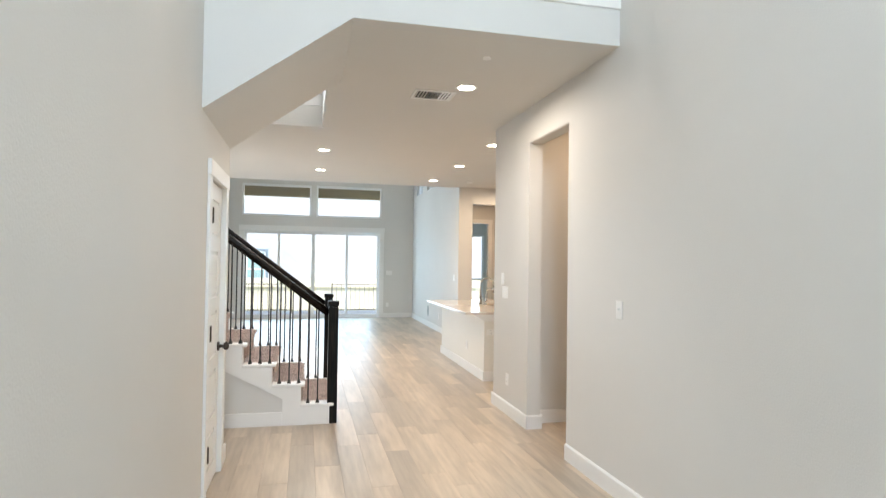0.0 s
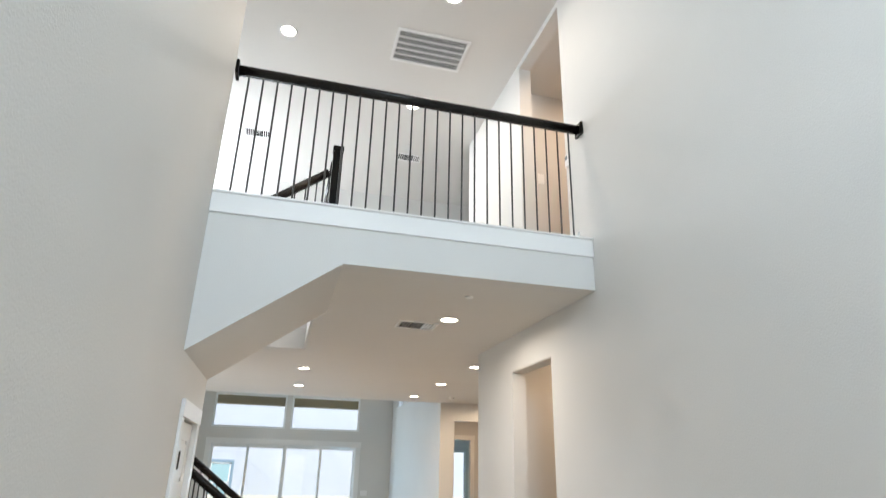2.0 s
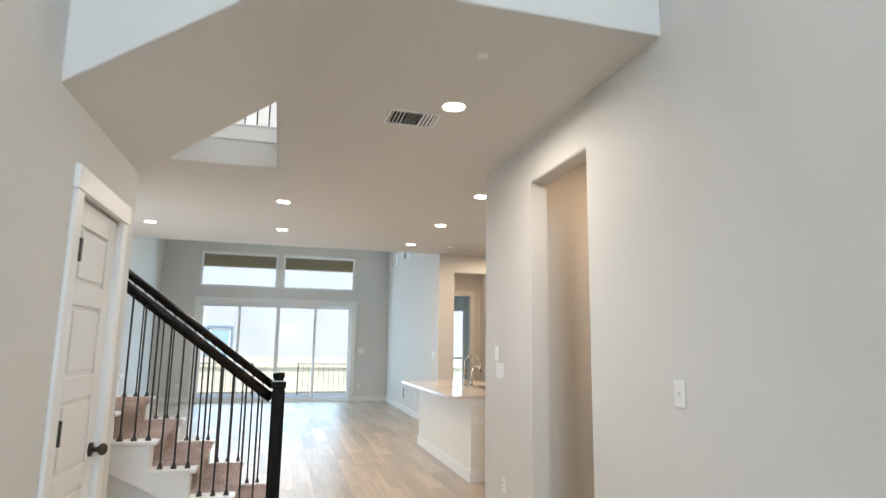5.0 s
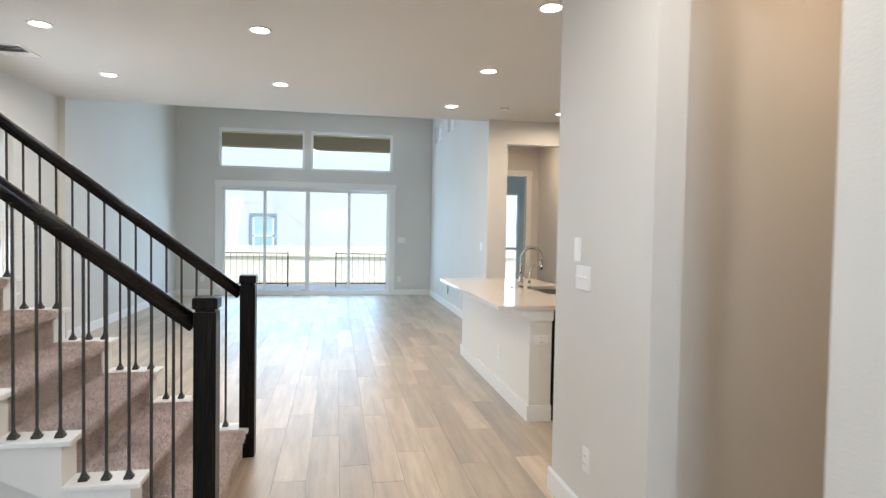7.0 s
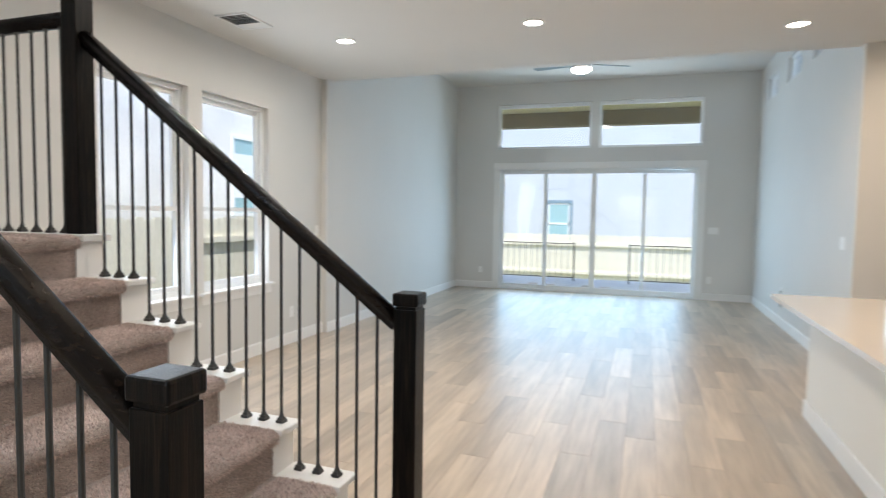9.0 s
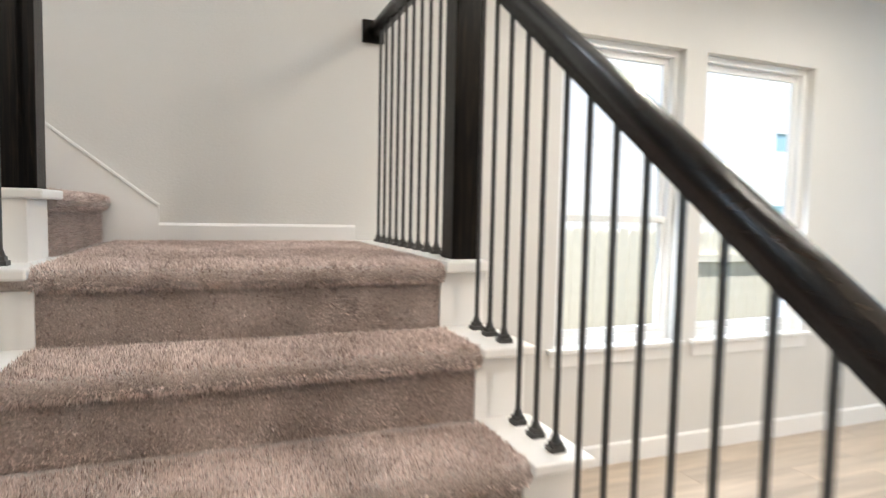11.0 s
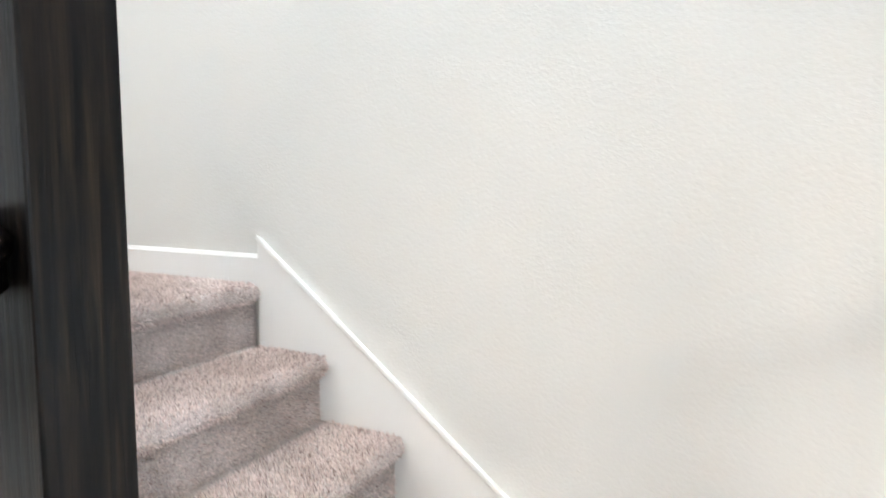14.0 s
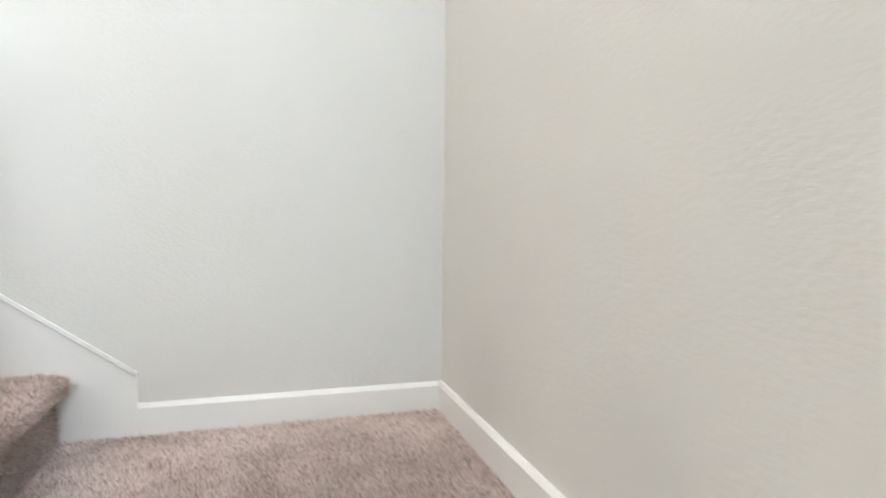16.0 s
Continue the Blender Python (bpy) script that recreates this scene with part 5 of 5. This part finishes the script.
def house_siding():
    t = thing("neighbour_house", (0, 0, 0), "white lap-sided neighbour house behind the fence", "house")
    y = 30.0
    part("wall", boxed(-14, 16, y + 0.03, y + 6, -0.9, 7.2), SIDING, t)
    lap = bmesh.new()
    for k in range(59):
        z = -0.8 + k * 0.135
        prism(lap, [(y + 0.03, z), (y + 0.012, z), (y + 0.019, z + 0.1365), (y + 0.03, z + 0.1365)], "x", -14, 16)
    part("lap_siding", lap, SIDING, t)
    r = bmesh.new()
    prism(r, [(y - 0.6, 7.0), (y + 3.0, 9.6), (y + 6.6, 7.0), (y + 6.6, 7.2), (y + 3.0, 9.8), (y - 0.6, 7.2)], "x", -14.5, 16.5)
    part("roof", r, SIDETRIM, t)
    for x, z0, z1, w in ((-1.89, 0.50, 1.95, 0.92), (5.2, 0.7, 2.1, 0.95)):
        f = bmesh.new()
        for q in ((x - w / 2 - 0.12, x - w / 2, z0 - 0.12, z1 + 0.12), (x + w / 2, x + w / 2 + 0.12, z0 - 0.12, z1 + 0.12), (x - w / 2, x + w / 2, z1, z1 + 0.12), (x - w / 2, x + w / 2, z0 - 0.12, z0)):
            box(f, q[0], q[1], y - 0.05, y + 0.02, q[2], q[3])
        wn = part("window", f, SIDETRIM, t, "slate-trimmed window")
        s = bmesh.new()
        zm = (z0 + z1) / 2 - 0.15
        for q in ((x - w / 2, x - w / 2 + 0.07, z0, z1), (x + w / 2 - 0.07, x + w / 2, z0, z1), (x - w / 2, x + w / 2, z1 - 0.07, z1), (x - w / 2, x + w / 2, z0, z0 + 0.07), (x - w / 2, x + w / 2, zm - 0.04, zm + 0.04)):
            box(s, q[0], q[1], y - 0.03, y + 0.0, q[2], q[3])
        part("sash", s, VINYL, wn)
        part("pane", boxed(x - w / 2, x + w / 2, y - 0.016, y - 0.014, z0, z1), SKYPANE, wn)


house_siding()


def house_brick():
    t = thing("neighbour_house", (0, 0, 0), "pale brick neighbour house beyond the side fence", "house")
    x = -7.0
    part("wall", boxed(x - 6, x - 0.005, -4, 22, -0.9, 6.4), BRICK, t)
    bm = bmesh.new()
    rnd = random.Random(3)
    for r in range(62):
        z = -0.85 + r * 0.115
        y = 4.0 + (r % 2) * 0.16
        while y < 20:
            w = rnd.choice((0.31, 0.31, 0.42))
            q = (y, y + w - 0.012, z, z + 0.103)
            vs = [bm.verts.new((x + rnd.uniform(-0.002, 0.002), *c)) for c in ((q[0], q[2]), (q[1], q[2]), (q[1], q[3]), (q[0], q[3]))]
            bk = [bm.verts.new((x - 0.03, v.co.y, v.co.z)) for v in vs]
            bm.faces.new(vs)
            for i in range(4):
                j = (i + 1) % 4
                bm.faces.new((vs[i], bk[i], bk[j], vs[j]))
            y += w
    bmesh.ops.recalc_face_normals(bm, faces=bm.faces)
    ob = part("brick_courses", bm, BRICK, t)
    ob["kind"] = "stuff"
    f = bmesh.new()
    for q in ((15.45, 15.53, 1.32, 3.1), (16.5, 16.58, 1.32, 3.1), (15.53, 16.5, 3.02, 3.1), (15.53, 16.5, 1.32, 1.40)):
        box(f, x - 0.01, x + 0.03, q[0], q[1], q[2], q[3])
    wn = part("window", f, VINYL, t)
    part("pane", boxed(x + 0.0, x + 0.012, 15.53, 16.5, 1.40, 3.02), SKYPANE, wn)
    part("blind", boxed(x + 0.013, x + 0.02, 15.54, 16.49, 1.72, 2.70), VINYL, wn)
    r = bmesh.new()
    prism(r, [(x + 0.6, 6.2), (x - 3, 8.6), (x - 6.6, 6.2), (x - 6.6, 6.4), (x - 3, 8.8), (x + 0.6, 6.4)], "y", -4.5, 22.5)
    part("roof", r, SIDETRIM, t)


house_brick()

# unseen slabs that keep the sun out: deep front eave with roof, entrance cover
bm = bmesh.new()
box(bm, -2.5, 6.4, -4.2, 8.6, 6.0, 6.15)
box(bm, -2.5, 6.4, 8.6, 16.3, 6.0, 6.15)
setting("roof_sun_block", bm, SIDETRIM, "unseen flat dark roof slab with a deep eave blocking the sun", "roof")
bm = bmesh.new()
box(bm, XL - 0.1, XR + 0.1, -4.0, -2.63, 2.6, 2.75)
setting("porch_sun_block", bm, SIDETRIM, "unseen slab over the front entrance blocking the sun", "roof")


# ---- carpet pile on the stairs ----
pile_v, pile_f = [], []
rng = np.random.default_rng(4)


def pile(profile, axis, u0, u1, s, density=62000):
    """Short tufts standing on a carpet surface: an outline in (along, up), drawn from u0 to u1."""
    for (a0, z0), (a1, z1) in zip(profile, profile[1:]):
        length = math.hypot(a1 - a0, z1 - z0)
        n = int(length * (u1 - u0) * density)
        if not n:
            continue
        t, u = rng.random(n), u0 + rng.random(n) * (u1 - u0)
        a, z = a0 + (a1 - a0) * t, z0 + (z1 - z0) * t
        na, nz = (z1 - z0) / length, -(a1 - a0) / length
        na, nz = -s * na, -s * nz
        swirl = np.sin(a * 9 + np.sin(u * 7)) * 0.35
        h = 0.006 + 0.007 * rng.random(n)
        da, du, dz = (rng.normal(0, 0.45, n) + swirl + na), rng.normal(0, 0.45, n), (rng.normal(0, 0.2, n) + nz)
        ang = rng.random(n) * math.pi
        wa, wu = np.cos(ang) * 0.0024, np.sin(ang) * 0.0024
        for sa, su, k in ((wa, wu, 0), (-wa, -wu, 0), (0, 0, 1)):
            pa, pu, pz = a + sa + k * da * h, u + su + k * du * h, z + k * dz * h - (1 - k) * 0.002
            yield np.stack((pa, pu, pz) if axis == "x" else (pu, pa, pz), 1)


def lay_pile(profile, axis, u0, u1, s=-1):
    parts = list(pile(profile, axis, u0, u1, s))
    for k in range(0, len(parts), 3):
        tri = np.stack(parts[k:k + 3], 1).reshape(-1, 3)
        base = sum(len(v) for v in pile_v)
        pile_v.append(tri)
        pile_f.append(np.arange(len(tri)).reshape(-1, 3) + base)


def step_outline(n, s, z, tread):
    arc = [(n + s * (0.024 + math.cos(-math.pi / 2 - k / 6 * math.pi) * 0.024), z - 0.024 + math.sin(-math.pi / 2 - k / 6 * math.pi) * 0.024) for k in range(7)]
    return [(n + s * 0.032, z - R), (n + s * 0.032, z - 0.055)] + arc + [(n + s * tread, z)]


for i in range(1, 8):
    lay_pile(step_outline(nose_x(i), -1, i * R, TR if i < 7 else nose_x(7) - XW), "x", CY0, CY1)
for k in range(4):
    lay_pile(step_outline(NY2[k], -1, (8 + k) * R, NY2[k] - NY2[k + 1] if k < 3 else NY2[3] - YB), "y", XW + 0.016, -1.165 if k < 3 else -0.95)
for k in range(2):
    lay_pile(step_outline(NX3[k], 1, (12 + k) * R, TR), "x", YB + 0.016, 4.60, 1)
pv, pf = np.concatenate(pile_v), np.concatenate(pile_f)
me = bpy.data.meshes.new("carpet_pile")
me.vertices.add(len(pv))
me.vertices.foreach_set("co", pv.astype(np.float32).ravel())
me.loops.add(len(pf) * 3)
me.loops.foreach_set("vertex_index", pf.astype(np.int32).ravel())
me.polygons.add(len(pf))
me.polygons.foreach_set("loop_start", np.arange(0, len(pf) * 3, 3, dtype=np.int32))
me.update(calc_edges=True)
me.materials.append(PILE)
ob = new("carpet_pile", me)
ob.parent = stair
ob["kind"] = "stuff"


# ---- floor planks ----
PW, PL = 0.187, 1.22
plank_meshes = []
for k in range(4):
    bm = bmesh.new()
    box(bm, 0.0005, PW - 0.0005, 0.0009, PL - 0.0009, -0.012, 0.0, 0.0008, 1)
    me = mesh_of("plank", bm)
    me.materials.append(OAK)
    plank_meshes.append(me)
rest_v, rest_f = [], []
offs = (0.0, 0.43, 0.81, 0.25, 1.02, 0.61)
tmpl = plank_meshes[0]
tv = np.array([v.co[:] for v in tmpl.vertices])
tf = [tuple(p.vertices) for p in tmpl.polygons]
near = 0
rnd = random.Random(11)
for c in range(-12, 33):
    x = c * PW + 0.05
    y = -2.6 - offs[c % 6] - rnd.choice((0, 0.12))
    while y < 16.0:
        if not (x < -2.2 or x > 6.0 or (x < -0.3 and y < 4.6)):
            if near < 300 and -0.3 < x < 2.7 and 1.6 < y < 14.0:
                ob = new("plank", plank_meshes[rnd.randrange(4)])
                ob.location = (x, y, 0)
                ob.parent = floor
                near += 1
            else:
                base = len(rest_v)
                rest_v.extend((tv + np.array((x, y, 0))).tolist())
                rest_f.extend(tuple(i + base for i in f) for f in tf)
        y += PL
me = bpy.data.meshes.new("far_planks")
me.from_pydata(rest_v, [], rest_f)
me.materials.append(OAK)
ob = new("far_planks", me)
ob.parent = floor
ob["kind"] = "stuff"
